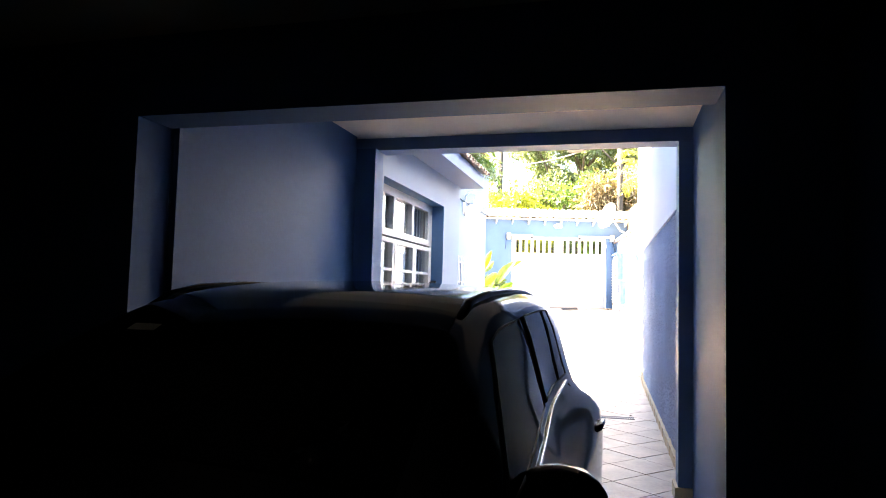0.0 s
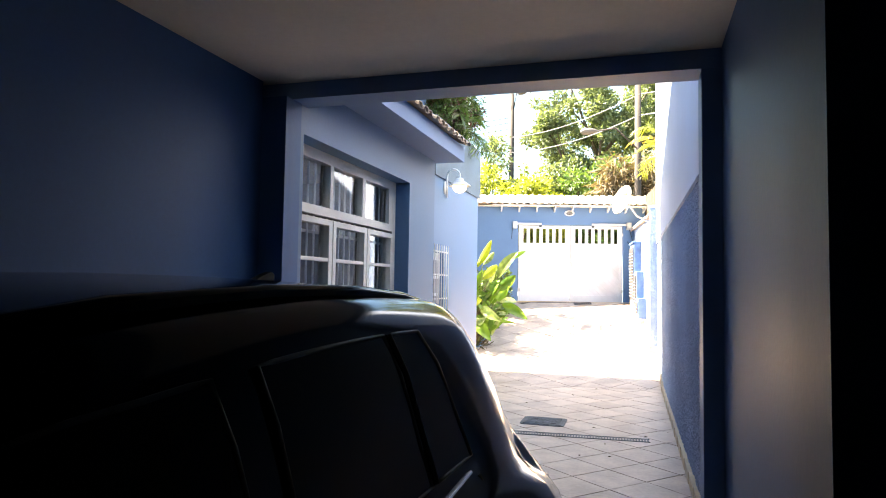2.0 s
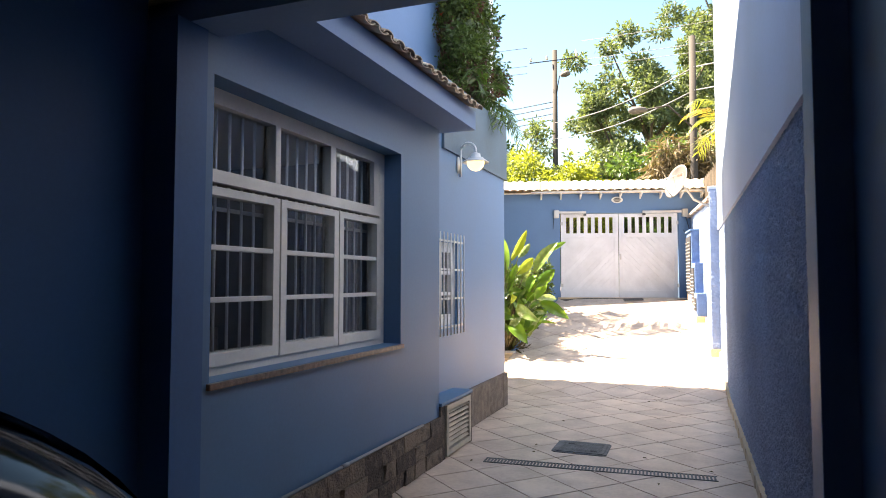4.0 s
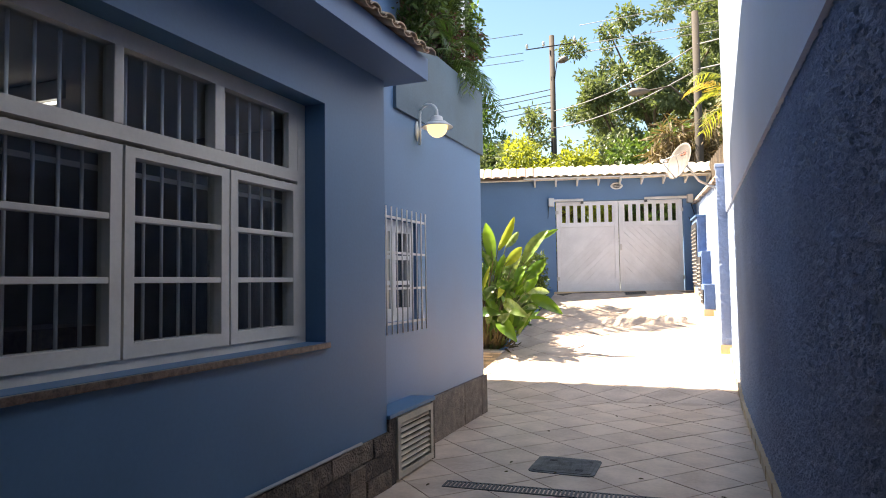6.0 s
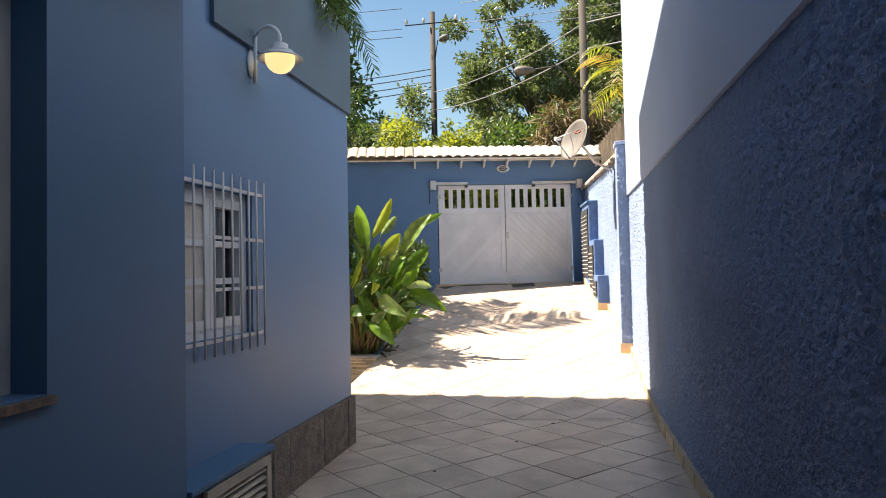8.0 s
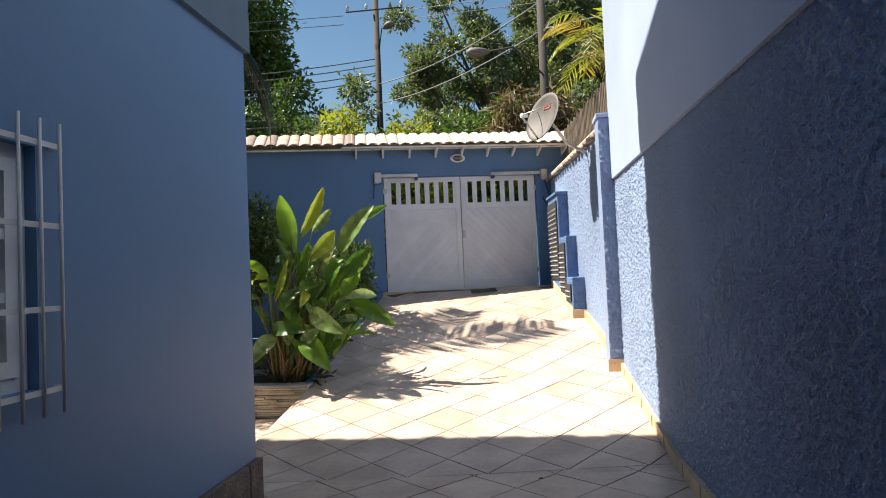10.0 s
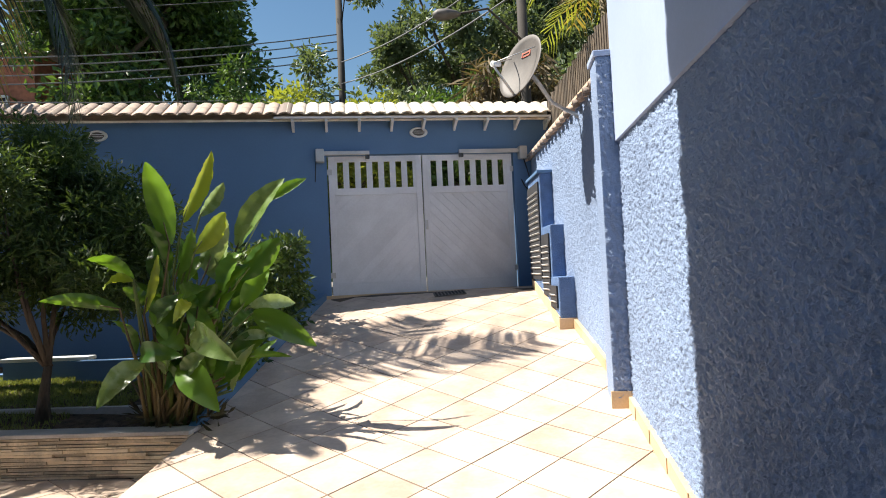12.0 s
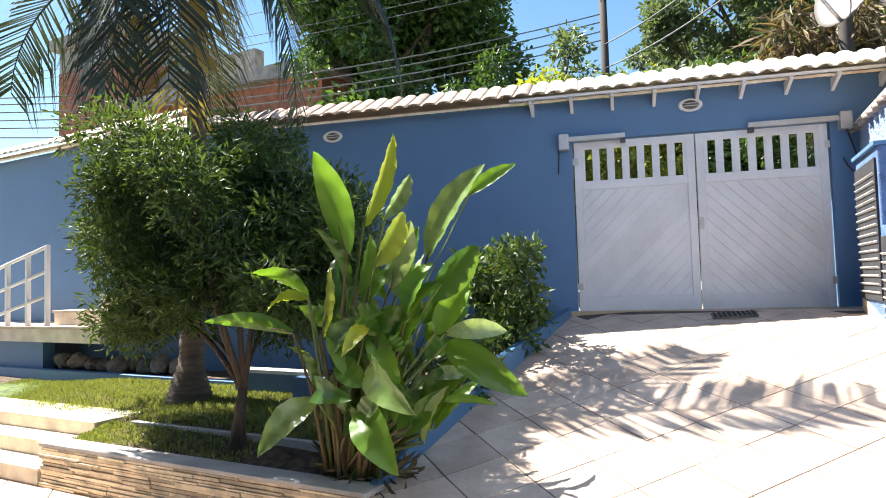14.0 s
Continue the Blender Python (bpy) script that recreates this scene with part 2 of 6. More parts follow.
def tube(bm, pts, radii, sides=8, cap=True):
    """A tapered tube along pts."""
    pts = [Vector(p) for p in pts]
    rings = []
    for i, p in enumerate(pts):
        d = (pts[min(i + 1, len(pts) - 1)] - pts[max(i - 1, 0)]).normalized()
        a = d.cross(Vector((0, 0, 1)) if abs(d.z) < 0.9 else Vector((1, 0, 0))).normalized()
        b = d.cross(a)
        r = radii[i] if isinstance(radii, (list, tuple)) else radii
        rings.append([bm.verts.new(p + (a * math.cos(t) + b * math.sin(t)) * r)
                      for t in (2 * math.pi * k / sides for k in range(sides))])
    for r0, r1 in zip(rings, rings[1:]):
        for k in range(sides):
            f = bm.faces.new((r0[k], r0[(k + 1) % sides], r1[(k + 1) % sides], r1[k]))
            f.smooth = True
    if cap:
        bm.faces.new(rings[0][::-1])
        bm.faces.new(rings[-1])
    return bm


def spin(bm, profile, m=Matrix.Identity(4), sides=24):
    """A turned shape about z from (radius, height) pairs."""
    rings = [[bm.verts.new(m @ Vector((r * math.cos(t), r * math.sin(t), z)))
              for t in (2 * math.pi * k / sides for k in range(sides))] for r, z in profile]
    for r0, r1 in zip(rings, rings[1:]):
        for k in range(sides):
            f = bm.faces.new((r0[k], r0[(k + 1) % sides], r1[(k + 1) % sides], r1[k]))
            f.smooth = True
    bm.faces.new(rings[0][::-1])
    bm.faces.new(rings[-1])
    return bm


def mesh_of(name, bm, mat):
    me = bpy.data.meshes.new(name)
    bmesh.ops.recalc_face_normals(bm, faces=bm.faces[:])
    bm.to_mesh(me)
    bm.free()
    me.materials.append(mat)
    return me


def part(name, bm, mat, parent, label=""):
    ob = new(name, mesh_of(name, bm, mat))
    ob.parent = parent
    ob.matrix_parent_inverse = base_of(parent).inverted()
    return tagged(ob, label)


def base_of(ob):
    m = ob.matrix_basis.copy()
    if ob.parent:
        m = base_of(ob.parent) @ ob.matrix_parent_inverse @ m
    return m


def thing(name, at, label, category, group=""):
    ob = new(name)
    ob.location = at
    ob.empty_display_size = 0.1
    return tagged(ob, label, category, group)


def solid(name, bm, mat, label, category, group="", kind=""):
    return tagged(new(name, mesh_of(name, bm, mat)), label, category, group, kind)


def structure(name, bm, mat, label="", category=""):
    return tagged(new(name, mesh_of(name, bm, mat)), label, category, kind="structure")


# the ramp in section: along the yard, height
RAMP = ((12.95, 0.0), (13.6, 0.09), (15.43, 0.355), (17.5, 0.823), (19.4, 1.245))


def prism(pts, depth):
    bm = bmesh.new()
    a = [bm.verts.new(p) for p in pts]
    b = [bm.verts.new(p + depth) for p in pts]
    bm.faces.new(a)
    bm.faces.new(b[::-1])
    for i in range(len(a)):
        bm.faces.new((a[i], b[i], b[(i + 1) % len(a)], a[(i + 1) % len(a)]))
    return bm


def pierced(x0, x1, y0, y1, z0, z1, oy0, oy1, oz0, oz1):
    """A wall body along y with one rectangular opening through it."""
    bm = bmesh.new()
    ys, zs = (y0, oy0, oy1, y1), (z0, oz0, oz1, z1)
    near, far = [[[bm.verts.new((x, y, z)) for z in zs] for y in ys] for x in (x1, x0)]
    for i in range(3):
        for k in range(3):
            if (i, k) != (1, 1):
                for g in (near, far):
                    bm.faces.new((g[i][k], g[i + 1][k], g[i + 1][k + 1], g[i][k + 1]))
    rim = [(i, 0) for i in range(3)] + [(3, k) for k in range(3)] + [(i, 3) for i in (3, 2, 1)] + [(0, k) for k in (3, 2, 1)]
    for loop in (rim, [(1, 1), (2, 1), (2, 2), (1, 2)]):
        for (i, k), (j, l) in zip(loop, loop[1:] + loop[:1]):
            bm.faces.new((near[i][k], near[j][l], far[j][l], far[i][k]))
    return bm


def ground_z(y):
    for (y0, z0), (y1, z1) in zip(RAMP, RAMP[1:]):
        if y < y1:
            return z0 + (z1 - z0) * max(0, y - y0) / (y1 - y0)
    return RAMP[-1][1]


# gate wall frame: u along the wall, v away from the yard
GA = math.atan2(0.72, 2.72)
GW = Matrix.Translation((-2.86, 19.34, 0)) @ Matrix.Rotation(GA, 4, 'Z')
RIGHT, LEFT, LAMP = 0.63, -1.95, -2.15

# ---- large structure ----
ground = structure("ground", boxes((-400, 400, -400, 700, -0.6, -0.3)), ASPHALT, "bare earth ground reaching the horizon", "ground")
bm = bmesh.new()
for poly in (((-12, -6), (1.2, -6), (1.2, 12.95), (-12, 12.95)), ((-12, 12.95), (-2.9, 12.95), (-2.9, 15.4), (-12, 15.4))):
    bm.faces.new([bm.verts.new((x, y, -0.006)) for x, y in poly])
for y0, y1 in zip([p[0] for p in RAMP], [p[0] for p in RAMP[1:]]):
    z0, z1 = ground_z(y0) - 0.006, ground_z(y1) - 0.006
    bm.faces.new([bm.verts.new(p) for p in ((-2.9, y0, z0), (0.8, y0, z0), (0.8, y1, z1), (-2.9, y1, z1))])
    bm.faces.new([bm.verts.new(p) for p in ((-2.9, y0, -0.05), (-2.9, y1, -0.05), (-2.9, y1, z1), (-2.9, y0, z0))])
bm.faces.new([bm.verts.new((x, y, 1.239)) for x, y in ((-2.9, 19.4), (0.8, 19.4), (0.8, 20.6), (-2.9, 20.6))])
structure("road", boxes((-90, 60, 20.6, 75, -0.3, 1.15)), ASPHALT, "sunlit street beyond the gate", "road")
floor = structure("floor", bm, GROUT, "beige tiled floor and ramp with dark joints", "floor")

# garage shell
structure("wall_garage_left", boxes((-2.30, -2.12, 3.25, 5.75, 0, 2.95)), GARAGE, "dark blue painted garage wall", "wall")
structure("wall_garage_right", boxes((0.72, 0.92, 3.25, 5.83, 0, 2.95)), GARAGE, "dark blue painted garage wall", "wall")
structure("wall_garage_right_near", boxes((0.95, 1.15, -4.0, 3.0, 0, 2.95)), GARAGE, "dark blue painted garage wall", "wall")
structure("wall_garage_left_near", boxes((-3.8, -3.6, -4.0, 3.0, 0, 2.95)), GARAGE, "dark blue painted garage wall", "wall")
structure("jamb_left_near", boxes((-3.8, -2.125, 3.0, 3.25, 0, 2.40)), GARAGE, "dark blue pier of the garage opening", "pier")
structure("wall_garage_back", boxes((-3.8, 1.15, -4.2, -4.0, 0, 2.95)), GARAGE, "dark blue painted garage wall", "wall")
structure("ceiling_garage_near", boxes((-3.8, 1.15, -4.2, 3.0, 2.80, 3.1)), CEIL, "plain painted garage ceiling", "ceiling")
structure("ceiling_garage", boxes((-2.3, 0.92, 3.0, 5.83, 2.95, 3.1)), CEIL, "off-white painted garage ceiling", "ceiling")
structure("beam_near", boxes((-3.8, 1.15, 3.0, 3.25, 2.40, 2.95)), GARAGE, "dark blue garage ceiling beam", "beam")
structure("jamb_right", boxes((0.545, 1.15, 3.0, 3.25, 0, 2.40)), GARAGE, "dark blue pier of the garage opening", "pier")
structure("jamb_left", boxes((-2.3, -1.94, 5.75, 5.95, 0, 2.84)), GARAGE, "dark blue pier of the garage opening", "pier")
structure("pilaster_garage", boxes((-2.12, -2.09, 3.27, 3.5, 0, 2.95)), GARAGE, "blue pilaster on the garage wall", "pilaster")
structure("beam_front", boxes((-2.3, 0.92, 5.83, 6.05, 2.84, 3.6)), BLUE, "blue beam over the garage opening", "beam")
structure("pilaster_right", boxes((0.615, 0.92, 5.83, 6.05, 0, 2.84), bevel=0.006), BLUE, "blue pilaster of the garage opening", "pilaster")
structure("roof_garage", boxes((-3.8, 1.15, -4.2, 5.83, 3.1, 3.25)), CONCRETE, "flat concrete garage roof slab", "roof")
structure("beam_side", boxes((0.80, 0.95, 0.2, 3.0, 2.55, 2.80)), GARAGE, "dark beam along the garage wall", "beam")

# house with the big window
WY0, WY1, WZ0, WZ1 = 6.01, 8.2, 1.13, 2.645
structure("wall_house", pierced(-2.2, LEFT, 5.95, 9.03, 0.40, 3.02, WY0, WY1, WZ0, WZ1), BLUE_HOUSE, "blue painted house wall", "wall")
structure("wall_house_base", boxes((-2.2, LEFT - 0.01, 5.95, 9.03, 0, 0.40), (-2.4, LAMP - 0.0, 9.03, 11.9, 0, 0.43)), CONCRETE, "wall base behind the stone cladding", "wall")
structure("soffit", boxes((-2.4, -1.64, 5.95, 9.16, 3.02, 3.06)), BLUE, "blue painted eave soffit", "soffit")
structure("fascia", boxes((-1.70, -1.64, 5.95, 9.16, 3.06, 3.19), (-2.4, -1.70, 9.10, 9.16, 3.06, 3.19)), BLUE, "blue painted eave fascia board", "fascia")
structure("wall_side", pierced(-2.4, LAMP, 9.03, 11.9, 0.43, 3.72, 9.20, 10.08, 1.17, 2.03), BLUE_LAMP, "blue painted house wall with a barred window", "wall")
structure("wall_house_front", boxes((-12, -2.4, 11.7, 11.9, 0, 3.72)), BLUE, "blue painted front wall of the house", "wall")
structure("wall_upper", boxes((-8, -2.6, 6.0, 10.7, 3.0, 6.4)), BLUE, "blue painted upper storey", "wall")
structure("terrace_floor", boxes((-12, -2.2, 9.2, 11.9, 3.45, 3.6)), CONCRETE, "terrace slab", "floor")
structure("parapet", boxes((-2.2, LAMP + 0.03, 9.6, 11.93, 2.98, 3.72), (-12, -2.2, 11.75, 11.93, 2.98, 3.72)), SLATE, "grey-green painted terrace parapet", "parapet")
structure("terrace_post", boxes((-2.36, -2.22, 11.5, 11.64, 3.6, 6.75)), WHITE, "white terrace post", "post")
bm = bmesh.new()
mroof = Matrix.Translation((0, 13.79, 6.6)) @ Matrix.Rotation(-0.27, 4, 'X')
box(bm, -14, -1.78, -9.5, 0.02, 0, 0.14, m=mroof)
structure("roof_upper", bm, CLAY, "clay tiled roof of the upper storey", "roof")

# boundary wall on the other side
BW = Matrix.Translation((0.72, 6.05, 0)) @ Matrix.Rotation(0.0135, 4, 'Z')
structure("wall_boundary", boxes((0.02, 0.3, 0.0, 9.42, 0, 7.0), m=BW), PALE, "tall pale blue painted boundary wall", "wall")
FAR = Matrix.Translation((0.60, 15.75, 0)) @ Matrix.Rotation(radians(6.5), 4, 'Z')
structure("wall_boundary_far", boxes((0.02, 0.25, -0.2, 4.6, 0, 3.2), m=FAR), PALE, "pale blue painted boundary wall", "wall")
structure("pillar_boundary", boxes((0.45, 0.93, 15.45, 15.78, 0.2, 3.2), bevel=0.012), BLUE_ROUGH, "blue roughcast boundary pillar", "pillar")
# gate wall
structure("wall_gate", prism([GW @ Vector((u, 0, z)) for u, z in ((-6.35, 0.2), (0, 0.2), (0, 3.29), (2.79, 3.29), (2.79, 0.2), (3.6, 0.2), (3.6, 3.78), (-6.35, 3.78))], GW.to_3x3() @ Vector((0, 0.2, 0))),
          BLUE, "blue painted street wall with a gate opening", "wall")
structure("wall_gate_left", boxes((-22, -8.55, 18.3, 18.5, 0.2, 4.08)), BLUE, "blue painted street wall set back beside the stair", "wall")

# ---- openings and fittings of the house ----


def window_big():
    """Fixed lights over three sashes in a deep reveal."""
    x0, x1 = -2.17, -2.10
    i0, i1 = WY0 + 0.085, WY1 - 0.084
    w = tagged(new("window_1", mesh_of("window_1", boxes(
        (x0, x1, WY0, i0, WZ0, WZ1), (x0, x1, i1, WY1, WZ0, WZ1), (x0, x1, i0, i1, WZ1 - 0.085, WZ1), (x0, x1, i0, i1, WZ0, WZ0 + 0.045),
        (x0, x1, i0, i1, 2.143, 2.211)), CREAM)), "cream painted timber window with nine panes", "window", kind="structure")
    edges = (i0 + 0.04, 6.728, 6.781, 7.364, 7.438, i1 - 0.09)
    for k in (0, 2, 4):
        a, b = edges[k], edges[k + 1]
        part("pane", boxes((x0 + 0.02, x0 + 0.026, a - 0.01, b + 0.01, 2.205, WZ1 - 0.08)), PANE, w).visible_shadow = False
        if k:
            part("mullion", boxes((x0 + 0.002, x1 + 0.004, edges[k - 1], a, 2.211, WZ1 - 0.085), bevel=0.006), CREAM, w)
    part("glazing_bead", boxes((x0 + 0.03, x1 - 0.002, i0, i0 + 0.04, 2.211, WZ1 - 0.085), (x0 + 0.03, x1 - 0.002, i1 - 0.09, i1, 2.211, WZ1 - 0.085)), CREAM, w)
    for a, b in ((i0 + 0.004, 6.768), (6.784, 7.466), (7.480, i1 - 0.002)):
        z0, z1 = WZ0 + 0.048, 2.118
        f0, f1 = x0 + 0.006, x1 + 0.012
        sash = part("sash", boxes((f0, f1, a, a + 0.055, z0, z1), (f0, f1, b - 0.06, b, z0, z1),
                                  (f0, f1, a + 0.055, b - 0.06, z1 - 0.045, z1), (f0, f1, a + 0.055, b - 0.06, z0, z0 + 0.065)), CREAM, w)
        gz0, gz1 = z0 + 0.065, z1 - 0.045
        for z in (1.523, 1.799):
            part("glazing_bar", boxes((f0 + 0.01, f1 - 0.004, a + 0.055, b - 0.06, z - 0.014, z + 0.014), bevel=0.004), CREAM, sash)
        part("pane", boxes((f0 + 0.025, f0 + 0.031, a + 0.05, b - 0.055, gz0 - 0.005, gz1 + 0.005)), PANE, sash).visible_shadow = False
    part("window_sill", boxes((-2.17, -1.925, WY0 - 0.02, WY1 + 0.02, WZ0 - 0.035, WZ0 - 0.002), bevel=0.004), SILL, w, "dark granite sill")
    guard = tagged(new("window_guard"), "grey iron bars behind the window panes", "window guard")
    guard.location = (-2.20, WY0, WZ0)
    n = 19
    for i in range(n):
        y = WY0 + 0.09 + (WY1 - WY0 - 0.18) * i / (n - 1)
        part("bar", tube(bmesh.new(), [(-2.20, y, WZ0 + 0.02), (-2.20, y, WZ1 - 0.03)], 0.0085, 6), WHITE, guard)
    for z in (WZ0 + 0.10, 2.02):
        part("cross_bar", boxes((-2.217, -2.210, WY0 + 0.05, WY1 - 0.05, z - 0.012, z + 0.012)), STEEL, guard)


window_big()
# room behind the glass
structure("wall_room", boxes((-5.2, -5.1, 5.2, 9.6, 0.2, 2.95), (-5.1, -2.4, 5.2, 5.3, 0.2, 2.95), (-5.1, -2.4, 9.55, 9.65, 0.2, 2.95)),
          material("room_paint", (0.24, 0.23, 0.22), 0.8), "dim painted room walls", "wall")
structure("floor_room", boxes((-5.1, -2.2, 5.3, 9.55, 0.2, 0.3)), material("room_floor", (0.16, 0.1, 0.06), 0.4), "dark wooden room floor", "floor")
structure("ceiling_room", boxes((-5.2, -2.2, 5.2, 9.65, 2.9, 2.98)), CEIL, "room ceiling", "ceiling")
structure("wall_room_back", boxes((-2.3, -2.2, 5.2, 5.95, 0.2, 2.95), (-2.3, -2.2, 5.95, 9.6, 0.2, 1.1), (-2.3, -2.2, 8.3, 9.6, 1.1, 2.95), (-2.3, -2.2, 5.95, 8.3, 2.66, 2.95)), CEIL, "inner face of the house wall", "wall")


def curtain(y0, y1, z0, z1, x=-2.34):
    bm = bmesh.new()
    n = int((y1 - y0) / 0.02)
    for i in range(n):
        ya, yb = y0 + (y1 - y0) * i / n, y0 + (y1 - y0) * (i + 1) / n
        xa, xb = x + 0.025 * math.sin(ya * 55), x + 0.025 * math.sin(yb * 55)
        f = bm.faces.new([bm.verts.new(p) for p in ((xa, ya, z0), (xb, yb, z0), (xb, yb, z1), (xa, ya, z1))])
        f.smooth = True
    bmesh.ops.remove_doubles(bm, verts=bm.verts[:], dist=0.0005)
    ob = solid("curtain", bm, CURTAIN, "dark pleated curtain hanging behind the window", "curtain")
    mod = ob.modifiers.new("thick", 'SOLIDIFY')
    mod.thickness = 0.004
    return ob


curtain(7.35, 8.15, 1.12, 2.15)
tube_lamp = thing("ceiling_light", (-4.3, 7.755, 2.9), "lit fluorescent tube under the room ceiling", "ceiling light")
part("housing", boxes((-4.95, -3.72, 7.735, 7.775, 2.77, 2.9), bevel=0.006), GREYMET, tube_lamp)
part("tube", tube(bmesh.new(), [(-4.9, 7.755, 2.75), (-3.77, 7.755, 2.75)], 0.012, 10), glow("lit_tube", (0.92, 0.96, 1.0), 0.45), tube_lamp, "glowing white tube")
table = thing("sideboard", (-3.6, 7.0, 0.3), "dark wooden sideboard standing in the room", "sideboard")
part("body", boxes((-3.9, -3.4, 6.2, 7.8, 0.36, 1.25), bevel=0.01), SILL, table)
for yy in (6.25, 7.7):
    part("leg", boxes((-3.85, -3.45, yy, yy + 0.06, 0.3, 0.36)), SILL, table)


def window_small():
    x0, x1 = -2.27, -2.195
    w = tagged(new("window_2", mesh_of("window_2", boxes(
        (x0, x1, 9.20, 9.25, 1.17, 2.03), (x0, x1, 10.03, 10.08, 1.17, 2.03), (x0, x1, 9.25, 10.03, 1.98, 2.03),
        (x0, x1, 9.25, 10.03, 1.17, 1.22)), WHITE)), "white painted timber window behind bars", "window", kind="structure")
    for a, b in ((9.253, 9.638), (9.642, 10.027)):
        f0, f1 = x0 + 0.012, x1 + 0.01
        sash = part("sash", boxes((f0, f1, a, a + 0.05, 1.223, 1.977), (f0, f1, b - 0.05, b, 1.223, 1.977), (f0, f1, a + 0.05, b - 0.05, 1.223, 1.28), (f0, f1, a + 0.05, b - 0.05, 1.93, 1.977)), WHITE, w)
        for k in range(3):
            z0, z1 = 1.28 + k * 0.2167, 1.28 + (k + 1) * 0.2167
            part("pane", boxes((x0 + 0.03, x0 + 0.036, a + 0.045, b - 0.045, z0, z1)), PANE_DIM, sash).visible_shadow = False
            if k:
                part("glazing_bar", boxes((f0 + 0.008, f1 - 0.004, a + 0.05, b - 0.05, z0 - 0.018, z0 + 0.018)), WHITE, sash)
    part("blind", boxes((-2.34, -2.337, 9.66, 9.74, 1.2, 2.0)), CREAM, w, "cream cloth hanging behind the panes")
    # black sheet added behind the panes, painting the room as unlit
    part("backing", boxes((-2.72, -2.70, 9.1, 10.2, 1.0, 2.2)), UNLIT_DARK, w)
    g = thing("window_grille", (LAMP, 9.66, 1.16), "white steel bar grille over the small window", "grille")
    for i in range(10):
        y = 9.245 + 0.0995 * i
        part("bar", tube(bmesh.new(), [(-2.10, y, 1.08), (-2.10, y, 2.12)], 0.0065, 6), STEEL, g)
    for z in (1.165, 1.45, 1.745, 2.035):
        part("cross_bar", boxes((-2.112, -2.106, 9.225, 10.16, z - 0.01, z + 0.01)), STEEL, g)
    for y in (9.235, 10.15):
        for z in (1.165, 2.035):
            part("bracket", boxes((LAMP - 0.01, -2.106, y - 0.008, y + 0.008, z - 0.008, z + 0.008)), STEEL, g)


window_small()


def wall_lamp(y, z):
    t = thing("wall_lamp", (LAMP, y, z), "white swan-neck wall lamp with a lit yellowish globe", "wall lamp")
    bm = bmesh.new()
    spin(bm, [(0.045, 0), (0.05, 0.008), (0.04, 0.02), (0.02, 0.03)], Matrix.Translation((LAMP, y, z - 0.03)) @ Matrix.Diagonal((1, 1, 1.9, 1)) @ Matrix.Rotation(radians(90), 4, 'Y'), 20)
    part("wall_plate", bm, WHITE, t)
    pts = [(LAMP + 0.03, y, z - 0.16), (LAMP + 0.035, y, z - 0.02)]
    for k in range(11):
        a = math.pi * k / 10
        pts.append((LAMP + 0.035 + 0.085 * (1 - math.cos(a)), y, z + 0.12 + 0.085 * math.sin(a)))
    pts.append((LAMP + 0.205, y, z + 0.08))
    part("arm", tube(bmesh.new(), pts, 0.013, 10), WHITE, t)
    at = Matrix.Translation((LAMP + 0.205, y, z))
    part("cap", spin(bmesh.new(), [(0.03, 0.09), (0.05, 0.08), (0.055, 0.045), (0.085, 0.035), (0.09, 0.02)], at), WHITE, t)
    part("shade", spin(bmesh.new(), [(0.07, 0.028), (0.10, 0.02), (0.145, -0.012), (0.142, -0.018), (0.10, 0.01), (0.07, 0.018)], at), WHITE, t, "scalloped pale glass shade")
    prof = [(0.004, -0.105)] + [(0.095 * math.sin(a), -0.012 - 0.095 * math.cos(a)) for a in (0.2, 0.5, 0.8, 1.1, 1.4, 1.7, 2.0)] + [(0.06, 0.03)]
    part("globe", spin(bmesh.new(), prof, at), GLOBE, t, "glowing round glass globe")


wall_lamp(10.08, 2.91)


def meter_cupboard():
    t = thing("meter_cupboard", (-2.0, 9.45, 0), "low masonry cupboard with a louvred aluminium door", "cupboard")
    part("top_slab", boxes((LAMP, -1.922, 9.032, 9.90, 0.49, 0.52), bevel=0.004), BLUE_HOUSE, t, "blue painted top slab")
    part("cheek", boxes((LAMP, -1.93, 9.84, 9.90, 0, 0.49)), STONE, t)
    part("cheek", boxes((LAMP, -1.93, 9.032, 9.14, 0, 0.49)), STONE, t)
    # back painted black for the shade behind the slats
    part("back", boxes((LAMP, LAMP + 0.02, 9.14, 9.84, 0.0, 0.49)), UNLIT_DARK, t)
    d = part("door", boxes((-1.955, -1.915, 9.15, 9.20, 0.02, 0.48), (-1.955, -1.915, 9.78, 9.83, 0.02, 0.48),
                           (-1.955, -1.915, 9.20, 9.78, 0.43, 0.48), (-1.955, -1.915, 9.20, 9.78, 0.02, 0.07)), LOUVRE, t, "cream louvred door")
    for i in range(8):
        z = 0.085 + i * 0.044
        m = Matrix.Translation((-1.935, 9.49, z + 0.018)) @ Matrix.Rotation(radians(38), 4, 'Y')
        part("slat", boxes((-0.017, 0.017, -0.29, 0.29, -0.003, 0.003), m=m), LOUVRE, d)


meter_cupboard()

# plinth stones
rng = random.Random(5)


